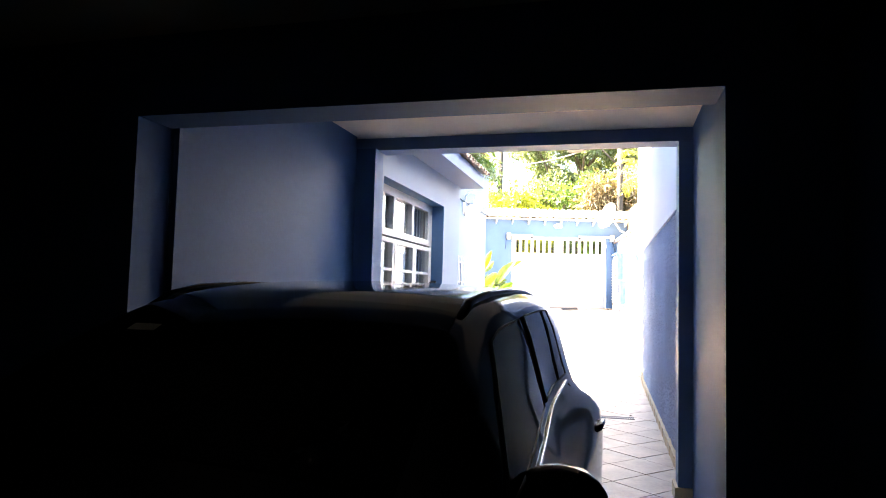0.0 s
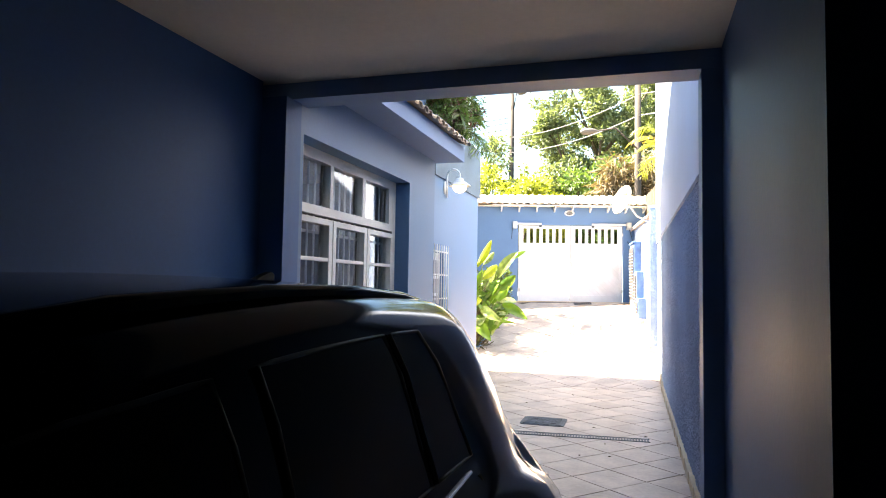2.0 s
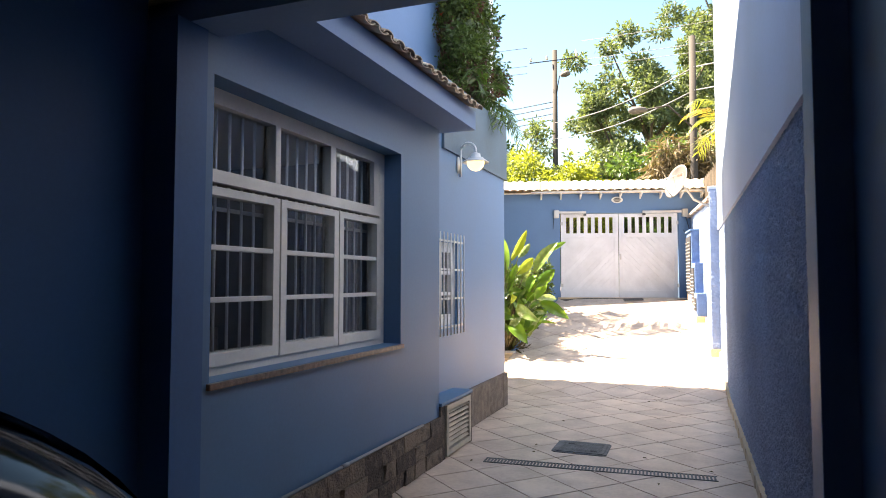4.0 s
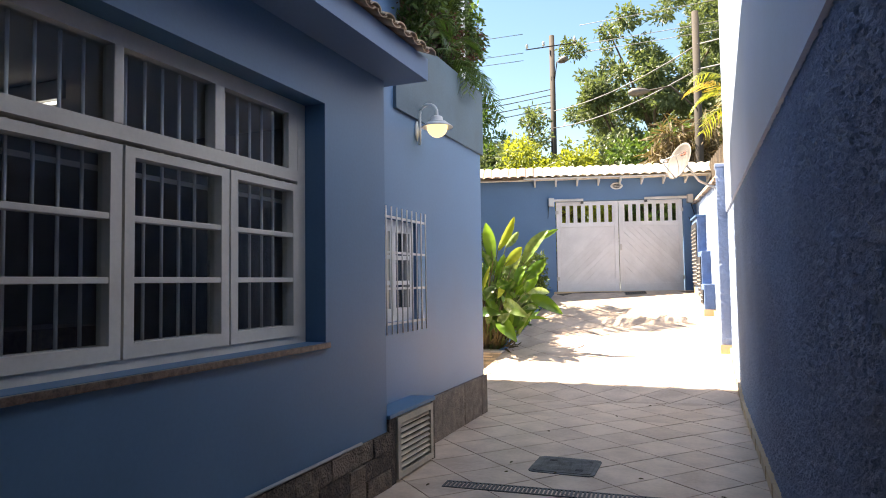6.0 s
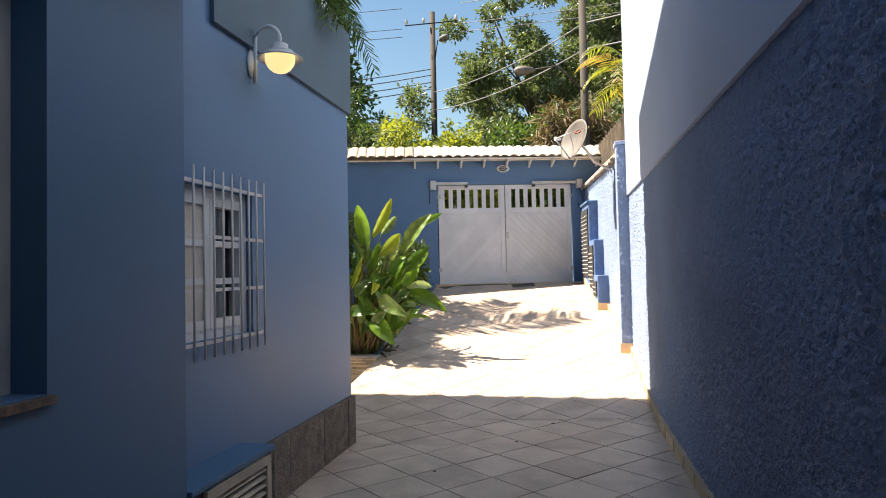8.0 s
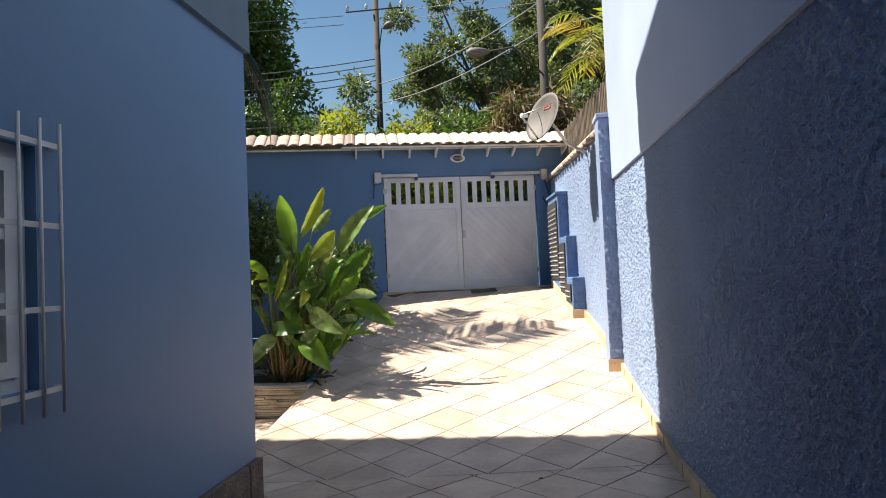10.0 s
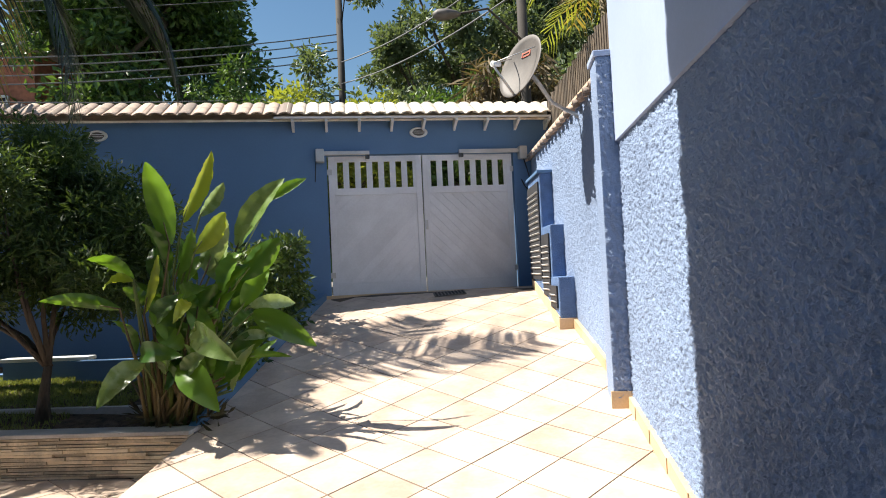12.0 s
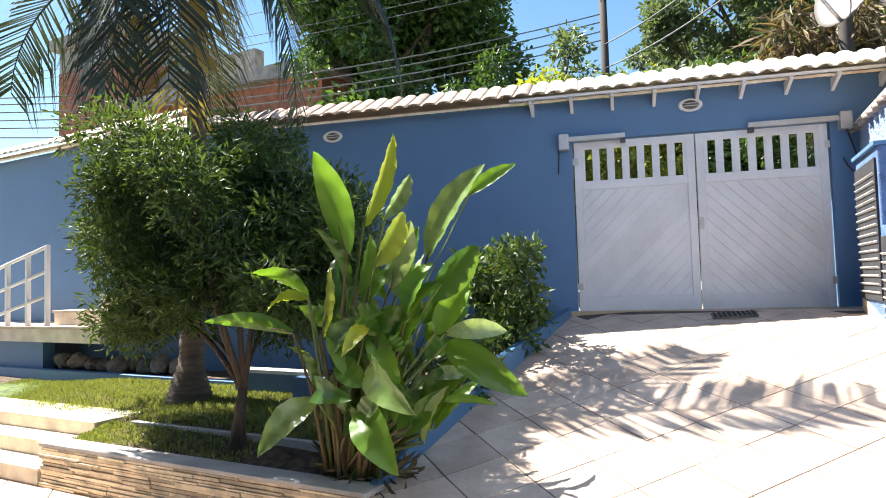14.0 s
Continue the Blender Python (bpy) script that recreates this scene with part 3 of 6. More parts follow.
def plinth(y0, y1, x, z1, rows, lo, hi, rough, stone):
    h = z1 / rows
    for r in range(rows):
        y = y0
        while y < y1 - 0.02:
            w = min(rng.uniform(lo, hi), y1 - y)
            if y1 - y - w < 0.08:
                w = y1 - y
            d = rng.uniform(0.012, 0.012 + rough)
            bm = boxes((x - 0.03, x + d, y + 0.003, y + w - 0.003, r * h + 0.003, (r + 1) * h - 0.003))
            for v in bm.verts:
                if v.co.x > x:
                    v.co += Vector((rng.uniform(-rough, rough) * 0.5, 0, 0))
            bmesh.ops.bevel(bm, geom=bm.edges[:], offset=0.004, segments=1, affect='EDGES')
            part("stone", bm, stone, PLINTH)
            y += w


PLINTH = structure("plinth", boxes((LEFT - 0.02, LEFT, 5.95, 9.03, 0, 0.40), (LAMP - 0.01, LAMP + 0.004, 9.90, 11.9, 0, 0.43)), GROUT, "brown split stone plinth along the house wall", "plinth")
plinth(5.96, 9.04, LEFT, 0.40, 3, 0.18, 0.42, 0.02, STONE)
plinth(9.90, 11.92, LAMP + 0.02, 0.43, 1, 0.5, 0.8, 0.006, STONE_PLAIN)
con = thing("conduit", (LEFT, 7.4, 0.42), "thin grey conduit along the top of the plinth", "pipe")
part("pipe", tube(bmesh.new(), [(-1.925, 5.96, 0.412), (-1.925, 8.6, 0.415)], 0.011, 8), PIPE, con)
part("coupling", tube(bmesh.new(), [(-1.925, 7.25, 0.414), (-1.925, 7.33, 0.414)], 0.016, 8), PIPE, con)

# roof tiles: barrel tiles that share one mesh


def barrel(r0, r1, length, thick=0.014, flip=False):
    """A half-round clay tile along +y, lying over (or, flipped, under)."""
    bm = bmesh.new()
    n = 8
    rings = []
    for (r, y) in ((r0, 0), (r1, length)):
        for rr in (r, r - thick):
            rings.append([bm.verts.new((rr * math.cos(math.pi * k / n), y, (-0.42 if flip else 0.46) * rr * math.sin(math.pi * k / n))) for k in range(n + 1)])
    o0, i0, o1, i1 = rings
    ends = [[bm.verts.new(v.co) for v in ring] for ring in (i0, o0, o1, i1)]
    for k in range(n):
        for a, b, soft in ((o0, o1, True), (i1, i0, True), (ends[0], ends[1], False), (ends[2], ends[3], False)):
            bm.faces.new((a[k], a[k + 1], b[k + 1], b[k])).smooth = soft
    for k in (0, n):
        bm.faces.new((o0[k], i0[k], i1[k], o1[k]))
    return bm


def tiled_roof(owner, m, columns, pitch, rows, row_step, mat, seed, flat=False):
    """Rows of barrel tiles on the plane of m: x along the eave, y up the slope."""
    rg = random.Random(seed)
    over = mesh_of("roof_tile", barrel(pitch * 0.43, pitch * (0.42 if flat else 0.36), row_step + 0.07), mat)
    wob = 0.3 if flat else 1.0
    under = mesh_of("roof_tile", barrel(pitch * 0.40, pitch * 0.44, row_step + 0.07, flip=True), mat)
    for c in range(columns):
        for r in range(rows):
            for me, dx, dz in ((under, 0.0, 0.066 if flat else 0.05), (over, pitch / 2, 0.04)):
                ob = new("roof_tile", me)
                ob.parent = owner
                ob.matrix_parent_inverse = base_of(owner).inverted()
                ob.matrix_basis = m @ Matrix.Translation((c * pitch + dx + rg.uniform(-0.006, 0.006), r * row_step + rg.uniform(-0.015, 0.015) * wob, dz - (0.012 if flat and dx else 0) + r * 0.004 * wob + rg.uniform(-0.004, 0.004) * wob)) @ Matrix.Rotation(rg.uniform(-0.03, 0.03), 4, 'Z') @ Matrix.Diagonal((1.06 if flat else 1, 1, 1.1 if flat else 1, 1))


eave = structure("roof_eave", boxes((-2.62, -1.66, 5.95, 9.14, -0.03, 0.0), m=Matrix.Translation((-1.66, 0, 3.20)) @ Matrix.Rotation(radians(22), 4, 'Y') @ Matrix.Translation((1.66, 0, 0))), CLAY, "clay barrel tile roof over the window wall", "roof")
tiled_roof(eave, Matrix.Translation((-1.58, 6.05, 3.155)) @ Matrix.Rotation(radians(90), 4, 'Z') @ Matrix.Rotation(radians(22), 4, 'X'), 18, 0.172, 3, 0.32, CLAY, 3)

upper = bpy.data.objects["roof_upper"]
edge_tile = mesh_of("roof_tile", barrel(0.105, 0.095, 0.42), CLAY)
for i in range(36):
    ob = new("roof_tile", edge_tile)
    ob.parent = upper
    ob.matrix_basis = mroof @ Matrix.Translation((-1.9 - 0.225 * i, 0.05 + 0.02 * math.sin(i * 2.7), 0.13)) @ Matrix.Rotation(radians(180), 4, 'Z')

# street wall roof, brackets and gate
coping = structure("roof_gate_wall", boxes((-6.35, 3.5, -0.20, 0.45, -0.03, 0.0), m=GW @ Matrix.Translation((0, 0, 3.86)) @ Matrix.Rotation(radians(27), 4, 'X')), CLAY_PALE, "bleached clay tile coping on the street wall", "roof")
SLOPE = Matrix.Translation((-6.34, -0.30, 3.78)) @ Matrix.Rotation(radians(27), 4, 'X')
tiled_roof(coping, GW @ SLOPE, 31, 0.19, 1, 0.55, CLAY_OLD, 9, True)
tiled_roof(coping, GW @ SLOPE @ Matrix.Translation((31 * 0.19, 0, 0)), 21, 0.19, 1, 0.55, CLAY_PALE, 10, True)
ridge = mesh_of("ridge_tile", barrel(0.075, 0.065, 0.40), CLAY_PALE)
for i in range(27):
    ob = new("ridge_tile", ridge)
    ob.parent = coping
    ob.matrix_basis = GW @ Matrix.Translation((3.5 - 0.375 * i, 0.27, 4.06)) @ Matrix.Rotation(radians(90), 4, 'Z') @ Matrix.Rotation(0.03, 4, 'X')
GL = Matrix.Translation((-14.19, 18.3, 0.3))
coping_left = structure("roof_gate_wall_left", boxes((-8, 5.64, -0.20, 0.45, -0.03, 0.0), m=GL @ Matrix.Translation((0, 0, 3.86)) @ Matrix.Rotation(radians(27), 4, 'X')), CLAY_PALE, "bleached clay tile coping on the set-back street wall", "roof")
tiled_roof(coping_left, GL @ Matrix.Translation((0, -0.30, 3.78)) @ Matrix.Rotation(radians(27), 4, 'X'), 30, 0.19, 1, 0.55, CLAY_PALE, 12, True)
for i in range(9):
    b = thing("eave_bracket", GW @ Vector((-0.45 + 0.47 * i, 0, 3.7)), "small white timber bracket under the tile coping", "bracket", "eave brackets on the street wall")
    u = -0.45 + 0.47 * i
    bm = bmesh.new()
    prof = [(0, 3.76), (-0.26, 3.76), (-0.27, 3.72), (-0.2, 3.70), (-0.05, 3.64), (0, 3.62)]
    a = [bm.verts.new(GW @ Vector((u - 0.018, v, z))) for v, z in prof]
    c = [bm.verts.new(GW @ Vector((u + 0.018, v, z))) for v, z in prof]
    bm.faces.new(a)
    bm.faces.new(c[::-1])
    for k in range(len(prof)):
        bm.faces.new((a[k], c[k], c[(k + 1) % len(prof)], a[(k + 1) % len(prof)]))
    part("arm", bm, WHITE, b)
structure("eave_batten", boxes((-0.7, 3.5, -0.275, -0.245, 3.762, 3.79), m=GW), WHITE, "white timber batten under the coping", "batten")


def gate_leaf(u0, u1, hinge):
    """A white leaf: slatted light over a panel of diagonal boards."""
    z0, z1 = 1.249, 3.27
    leaf = thing("gate_leaf", GW @ Vector(((u0 + u1) / 2, 0.05, z0)), "white painted timber gate leaf with slats over diagonal boards", "gate", "leaves of the double gate")
    F = (0.03, 0.085)
    part("stile", boxes((u0, u0 + 0.085, *F, z0, z1), m=GW, bevel=0.004), GATE_WHITE, leaf)
    part("stile", boxes((u1 - 0.085, u1, *F, z0, z1), m=GW, bevel=0.004), GATE_WHITE, leaf)
    for a, b in ((z0, z0 + 0.17), (2.70, 2.80), (3.19, 3.27)):
        part("rail", boxes((u0 + 0.085, u1 - 0.085, *F, a, b), m=GW, bevel=0.004), GATE_WHITE, leaf)
    n = 7
    w = u1 - u0 - 0.17
    for i in range(n + 1):
        c = u0 + 0.085 + w * i / n
        part("slat", boxes((max(c - 0.042, u0 + 0.085), min(c + 0.042, u1 - 0.085), 0.04, 0.07, 2.80, 3.19), m=GW), GATE_WHITE, leaf)
    # diagonal boards, clipped to the panel
    pu0, pu1, pz0, pz1 = u0 + 0.085, u1 - 0.085, z0 + 0.17, 2.70
    d = Vector((1, 1)).normalized() if hinge < 0 else Vector((1, -1)).normalized()
    nrm = Vector((-d.y, d.x))
    centre = Vector(((pu0 + pu1) / 2, (pz0 + pz1) / 2))
    k = -13
    while k <= 13:
        o = centre + nrm * (k * 0.105)
        poly = [o - d * 3 - nrm * 0.0515, o + d * 3 - nrm * 0.0515, o + d * 3 + nrm * 0.0515, o - d * 3 + nrm * 0.0515]
        for axis, lim, sign in ((0, pu0, 1), (0, pu1, -1), (1, pz0, 1), (1, pz1, -1)):
            poly = clip(poly, axis, lim, sign)
        if len(poly) > 2:
            part("board", prism([GW @ Vector((p.x, 0.050, p.y)) for p in poly], GW.to_3x3() @ Vector((0, 0.02, 0))), GATE_WHITE, leaf)
        k += 1
    part("panel", boxes((pu0, pu1, 0.073, 0.08, pz0, pz1), m=GW), GATE_WHITE, leaf)
    for z in (1.5, 3.0):
        c = u0 if hinge < 0 else u1
        part("hinge", boxes((c - 0.03, c + 0.05, 0.02, 0.03, z, z + 0.08), m=GW), GREYMET, leaf)
    return leaf


def clip(poly, axis, lim, sign):
    out = []
    for i, p in enumerate(poly):
        q = poly[(i + 1) % len(poly)]
        a, b = (p[axis] - lim) * sign, (q[axis] - lim) * sign
        if a >= 0:
            out.append(p)
        if a * b < 0:
            out.append(p + (q - p) * (a / (a - b)))
    return out


gate_leaf(0.02, 1.385, -1)
g2 = gate_leaf(1.40, 2.77, 1)
part("lock", boxes((1.41, 1.45, 0.01, 0.03, 2.16, 2.30), m=GW, bevel=0.003), GREYMET, g2)
for u0, u1, s in ((-0.09, 0.62, -1), (1.95, 2.92, 1)):
    t = thing("gate_opener", GW @ Vector(((u0 + u1) / 2, -0.05, 3.3)), "pale grey gate opener arm over the gate", "gate opener", "gate openers")
    part("rail", boxes((u0, u1, -0.08, -0.02, 3.275, 3.33), m=GW, bevel=0.006), GREYMET, t)
    e = u0 if s < 0 else u1
    part("motor_box", boxes((e - 0.06, e + 0.06, -0.13, 0.0, 3.17, 3.36), m=GW, bevel=0.012), GREYMET, t)
    f = u1 if s < 0 else u0
    part("slide", boxes((f - 0.06 if s < 0 else f, f if s < 0 else f + 0.06, -0.08, -0.01, 3.22, 3.27), m=GW), IRON, t)


def bulkhead(u, z):
    t = thing("bulkhead_light", GW @ Vector((u, -0.03, z)), "oval white bulkhead light on the street wall", "wall light", "bulkhead lights on the street wall")
    m = GW @ Matrix.Translation((u, 0, z)) @ Matrix.Rotation(radians(90), 4, 'X') @ Matrix.Diagonal((1.75, 1, 1, 1))
    part("rim", spin(bmesh.new(), [(0.075, 0.0), (0.078, 0.02), (0.066, 0.035), (0.052, 0.03), (0.05, 0.0)], m, 28), WHITE, t)
    part("glass", spin(bmesh.new(), [(0.05, 0.005), (0.05, 0.025), (0.03, 0.038), (0.01, 0.04)], m, 28), DISH, t)
    for dz in (-0.015, 0.015):
        part("guard_bar", tube(bmesh.new(), [GW @ Vector((u - 0.085, -0.044, z + dz)), GW @ Vector((u + 0.085, -0.044, z + dz))], 0.004, 6), WHITE, t)


for u in (1.36, -3.08):
    bulkhead(u, 3.60)
cab = thing("cable", GW @ Vector((3.0, -0.02, 3.1)), "black cable looping down from the gate opener", "cable")
pts = [GW @ Vector((2.93 + 0.10 * math.sin(k * 0.45), -0.06, 3.2 - 0.5 * math.sin(k * 0.3))) for k in range(9)]
part("wire", tube(bmesh.new(), pts, 0.009, 6), TRIM, cab)
cab2 = thing("cable", GW @ Vector((-0.17, -0.02, 3.0)), "thin black cable hanging on the street wall", "cable")
part("wire", tube(bmesh.new(), [GW @ Vector((-0.15, -0.01, 3.2)), GW @ Vector((-0.17, -0.012, 2.9))], 0.006, 6), TRIM, cab2)
mat_t = thing("doormat", GW @ Vector((1.5, -0.25, ground_z(19.5))), "small ribbed grey-brown mat lying before the gate", "mat")
c0 = GW @ Vector((1.62, -0.56, 0))
mm = Matrix.Translation((c0.x, c0.y, ground_z(c0.y) + 0.006)) @ Matrix.Rotation(math.atan(0.22), 4, 'X') @ Matrix.Rotation(GA, 4, 'Z')
part("mat", boxes((-0.22, 0.22, -0.10, 0.10, 0, 0.013), m=mm, bevel=0.004), DISH, mat_t)
for k in range(9):
    part("rib", boxes((-0.20 + k * 0.047, -0.176 + k * 0.047, -0.085, 0.085, 0.0132, 0.019), m=mm), RUBBER, mat_t)
structure("gate_threshold", boxes((-0.1, 3.5, -0.10, 0.3, 0.9, 1.25), m=GW), SKIRT, "peach concrete strip under the gate", "threshold")

# roughcast on the boundary wall


def rough_sheet(name, y0, y1, z_bot, z_top, step, x_of, amp, seed, m=None):
    """A finely lumpy plaster sheet on the wall, proud of it."""
    rg = np.random.RandomState(seed)
    ny, nz = int((y1 - y0) / step), int(2.5 / step)
    field = np.zeros((ny + 1, nz + 1))
    for cell, weight in ((1, 1.0), (2, 0.2), (9, 0.05)):
        g = rg.rand((ny + 1) // cell + 3, (nz + 1) // cell + 3)
        iy, iz = np.arange(ny + 1) / cell, np.arange(nz + 1) / cell
        a, b = iy.astype(int), iz.astype(int)
        fy, fz = (iy - a)[:, None], (iz - b)[None, :]
        field += weight * ((g[a][:, b] * (1 - fy) + g[a + 1][:, b] * fy) * (1 - fz) + (g[a][:, b + 1] * (1 - fy) + g[a + 1][:, b + 1] * fy) * fz)
    field = np.clip((field - 0.52) * 1.7, 0, 1)
    yy = np.linspace(y0, y1, ny + 1)
    verts, faces = [], []
    for i in range(ny + 1):
        lo, hi = z_bot(yy[i]), z_top(yy[i])
        for k in range(nz + 1):
            edge = 0.3 if k in (0, nz) else 1
            verts.append((x_of(yy[i]) - 0.004 - amp * field[i, k] * edge, yy[i], lo + (hi - lo) * k / nz))
    for i in range(ny):
        for k in range(nz):
            a = i * (nz + 1) + k
            faces.append((a, a + 1, a + nz + 2, a + nz + 1))
    top = len(verts)
    for i in range(ny + 1):
        verts.append((x_of(yy[i]) + 0.03, yy[i], z_top(yy[i]) + 0.012))
    for i in range(ny):
        faces.append((i * (nz + 1) + nz, top + i, top + i + 1, (i + 1) * (nz + 1) + nz))
    me = bpy.data.meshes.new(name)
    me.from_pydata(verts, [], faces)
    if m is not None:
        me.transform(m)
    me.materials.append(BLUE_ROUGH)
    for p in me.polygons:
        p.use_smooth = True
    return new(name, me)


tagged(rough_sheet("wall_roughcast", 6.06, 15.45, lambda y: ground_z(y) - 0.02, lambda y: 2.43 + 0.008 * (y - 6), 0.0125, lambda y: 0.735 - 0.0135 * (y - 6.05), 0.0165, 4), "blue roughcast plaster on the lower boundary wall", "wall", kind="structure")

tagged(rough_sheet("wall_roughcast_far", 15.76, 20.2, lambda y: ground_z(y) - 0.02, lambda y: 3.19, 0.017, lambda y: 0.615 - 0.114 * (y - 15.75), 0.013, 8), "blue roughcast plaster on the lower boundary wall", "wall", kind="structure")

tagged(rough_sheet("pillar_roughcast", -0.64, -0.452, lambda y: 0.3, lambda y: 3.19, 0.016, lambda y: 15.452, 0.022, 12, Matrix.Rotation(radians(90), 4, 'Z')), "blue roughcast face of the boundary pillar", "pillar", kind="structure")


def slope_prism(x0, x1, rows, m=Matrix.Identity(4)):
    """A bar along y whose bottom and top follow rows of (y, z0, z1)."""
    bm = bmesh.new()
    rings = [[bm.verts.new(m @ Vector(p)) for p in ((x0, y, a), (x1, y, a), (x1, y, b), (x0, y, b))] for y, a, b in rows]
    for r0, r1 in zip(rings, rings[1:]):
        for k in range(4):
            bm.faces.new((r0[k], r0[(k + 1) % 4], r1[(k + 1) % 4], r1[k]))
    bm.faces.new(rings[0][::-1])
    bm.faces.new(rings[-1])
    return bm


structure("wall_boundary_upper", slope_prism(-0.022, 0.022, [(0.0, 2.425, 7.0), (9.41, 2.50, 7.0)], BW), PALE, "smooth pale blue plaster on the upper boundary wall", "wall")
# pillar cap, coping and far boundary wall
structure("pillar_cap", boxes((0.43, 0.95, 15.43, 15.80, 3.2, 3.25), bevel=0.01), PALE, "pale cap of the boundary pillar", "cap")
far_cope = structure("coping_boundary", boxes((-0.05, 0.3, 0.05, 4.5, 3.2, 3.23), m=FAR), CLAY, "weathered tile coping of the boundary wall", "coping")
cope_mesh = mesh_of("coping_tile", barrel(0.10, 0.075, 0.34, 0.02), CLAY_OLD)
for i in range(20):
    ob = new("coping_tile", cope_mesh)
    ob.parent = far_cope
    ob.matrix_basis = FAR @ Matrix.Translation((0.26, 0.12 + 0.225 * i, 3.215)) @ Matrix.Rotation(radians(80), 4, 'Z') @ Matrix.Rotation(radians(-14), 4, 'X') @ Matrix.Diagonal((1, 1, 1.9, 1))
fence = thing("slat_fence", FAR @ Vector((0.32, 2.2, 3.2)), "weathered brown slat fence above the boundary wall", "fence")
for i in range(46):
    part("slat", boxes((0.30, 0.32, 0.1 + i * 0.095, 0.16 + i * 0.095, 3.1, 4.05 + 0.02 * (i % 3)), m=FAR), BARK, fence)
for z in (3.45, 3.9):
    part("fence_rail", boxes((0.32, 0.35, 0.05, 4.5, z, z + 0.05), m=FAR), BARK, fence)


def stepped_pier():
    """Three rising blocks with louvred meter doors along the ramp."""
    t = thing("meter_pier", (0.1, 18.3, 0.9), "blue roughcast stepped pier with louvred meter doors", "pier")
    for a, b, z1, x0 in ((1.77, 2.23, 1.40, -0.18), (2.23, 2.8, 2.02, -0.16), (2.8, 3.75, 2.72, -0.16)):
        g0, g1 = ground_z(15.75 + a), ground_z(15.75 + b)
        part("block", boxes((x0, 0.03, a, b, 0.6, z1), m=FAR, bevel=0.012), BLUE_BLOCK, t)
        part("base_tile", slope_prism(x0 - 0.012, x0 + 0.03, [(a + 0.004, g0 - 0.02, g0 + 0.13), (b - 0.004, g1 - 0.02, g1 + 0.13)], FAR), SKIRT, t)
        if a > 1:
            # dark sheet that paints the shaded gaps between the grey slats
            d = part("louvre_door", boxes((x0 - 0.02, x0 - 0.004, a + 0.05, b - 0.03, g1 + 0.12, z1 - 0.1), m=FAR), UNLIT_DARK, t, "grey louvred door")
            for k in range(int((z1 - g1 - 0.3) / 0.075)):
                m = FAR @ Matrix.Translation((x0 - 0.016, 0, g1 + 0.18 + k * 0.075)) @ Matrix.Rotation(radians(40), 4, 'Y')
                part("slat", boxes((-0.026, 0.026, a + 0.06, b - 0.06, -0.004, 0.004), m=m), SLAT_GREY, d)
    part("cap", boxes((-0.19, 0.03, 2.78, 3.77, 2.72, 2.76), m=FAR, bevel=0.008), BLUE, t)
    part("base_tile", boxes((-0.195, 0.02, 1.755, 2.23, 0.6, 0.94), m=FAR, bevel=0.004), SKIRT, t)


stepped_pier()


def dish():
    t = thing("satellite_dish", (0.35, 17.0, 3.2), "weathered grey satellite dish on a bent steel arm", "satellite dish")
    c = Vector((-0.11, 16.66, 3.54))
    aim = Vector((-0.78, -0.55, 0.30)).normalized()
    q = aim.to_track_quat('Z', 'Y').to_matrix().to_4x4()
    m = Matrix.Translation(c) @ q
    prof = [(0.005, -0.06)] + [(0.33 * k / 8, -0.06 + 0.07 * (k / 8) ** 2) for k in range(1, 9)] + [(0.335, 0.004)] + [(0.33 * k / 8, -0.068 + 0.07 * (k / 8) ** 2) for k in range(8, 0, -1)]
    part("reflector", spin(bmesh.new(), prof, m, 32), DISH, t)
    part("mark", boxes((-0.07, 0.07, 0.13, 0.145, -0.052, -0.041), (-0.06, 0.06, 0.165, 0.18, -0.047, -0.036), (-0.07, -0.055, 0.13, 0.19, -0.05, -0.035), (0.055, 0.07, 0.13, 0.185, -0.05, -0.035), m=m), DISH_RED, t, "faded red print")
    part("back_mount", boxes((-0.05, 0.05, -0.08, 0.08, -0.13, -0.062), m=m), GREYMET, t)
    low = m @ Vector((0, 0.31, 0.0)) if (m @ Vector((0, 0.31, 0))).z < c.z else m @ Vector((0, -0.31, 0))
    feed = m @ Vector((0, 0, 0.36)) + Vector((0, 0, -0.12))
    part("feed_arm", tube(bmesh.new(), [low, feed], 0.012, 6), GREYMET, t)
    for sx in (-0.2, 0.2):
        part("stay", tube(bmesh.new(), [m @ Vector((sx, 0.15, 0)), feed], 0.006, 6), GREYMET, t)
    part("feed_horn", tube(bmesh.new(), [feed, feed + (c - feed).normalized() * 0.1], [0.03, 0.022], 10), WHITE, t)
    part("mast", tube(bmesh.new(), [m @ Vector((0, 0, -0.1)), m @ Vector((0, 0, -0.22)) + Vector((0.02, 0, -0.1)), (0.2, 16.85, 3.2), (0.5, 16.95, 3.05)], 0.022, 8), GREYMET, t)


dish()

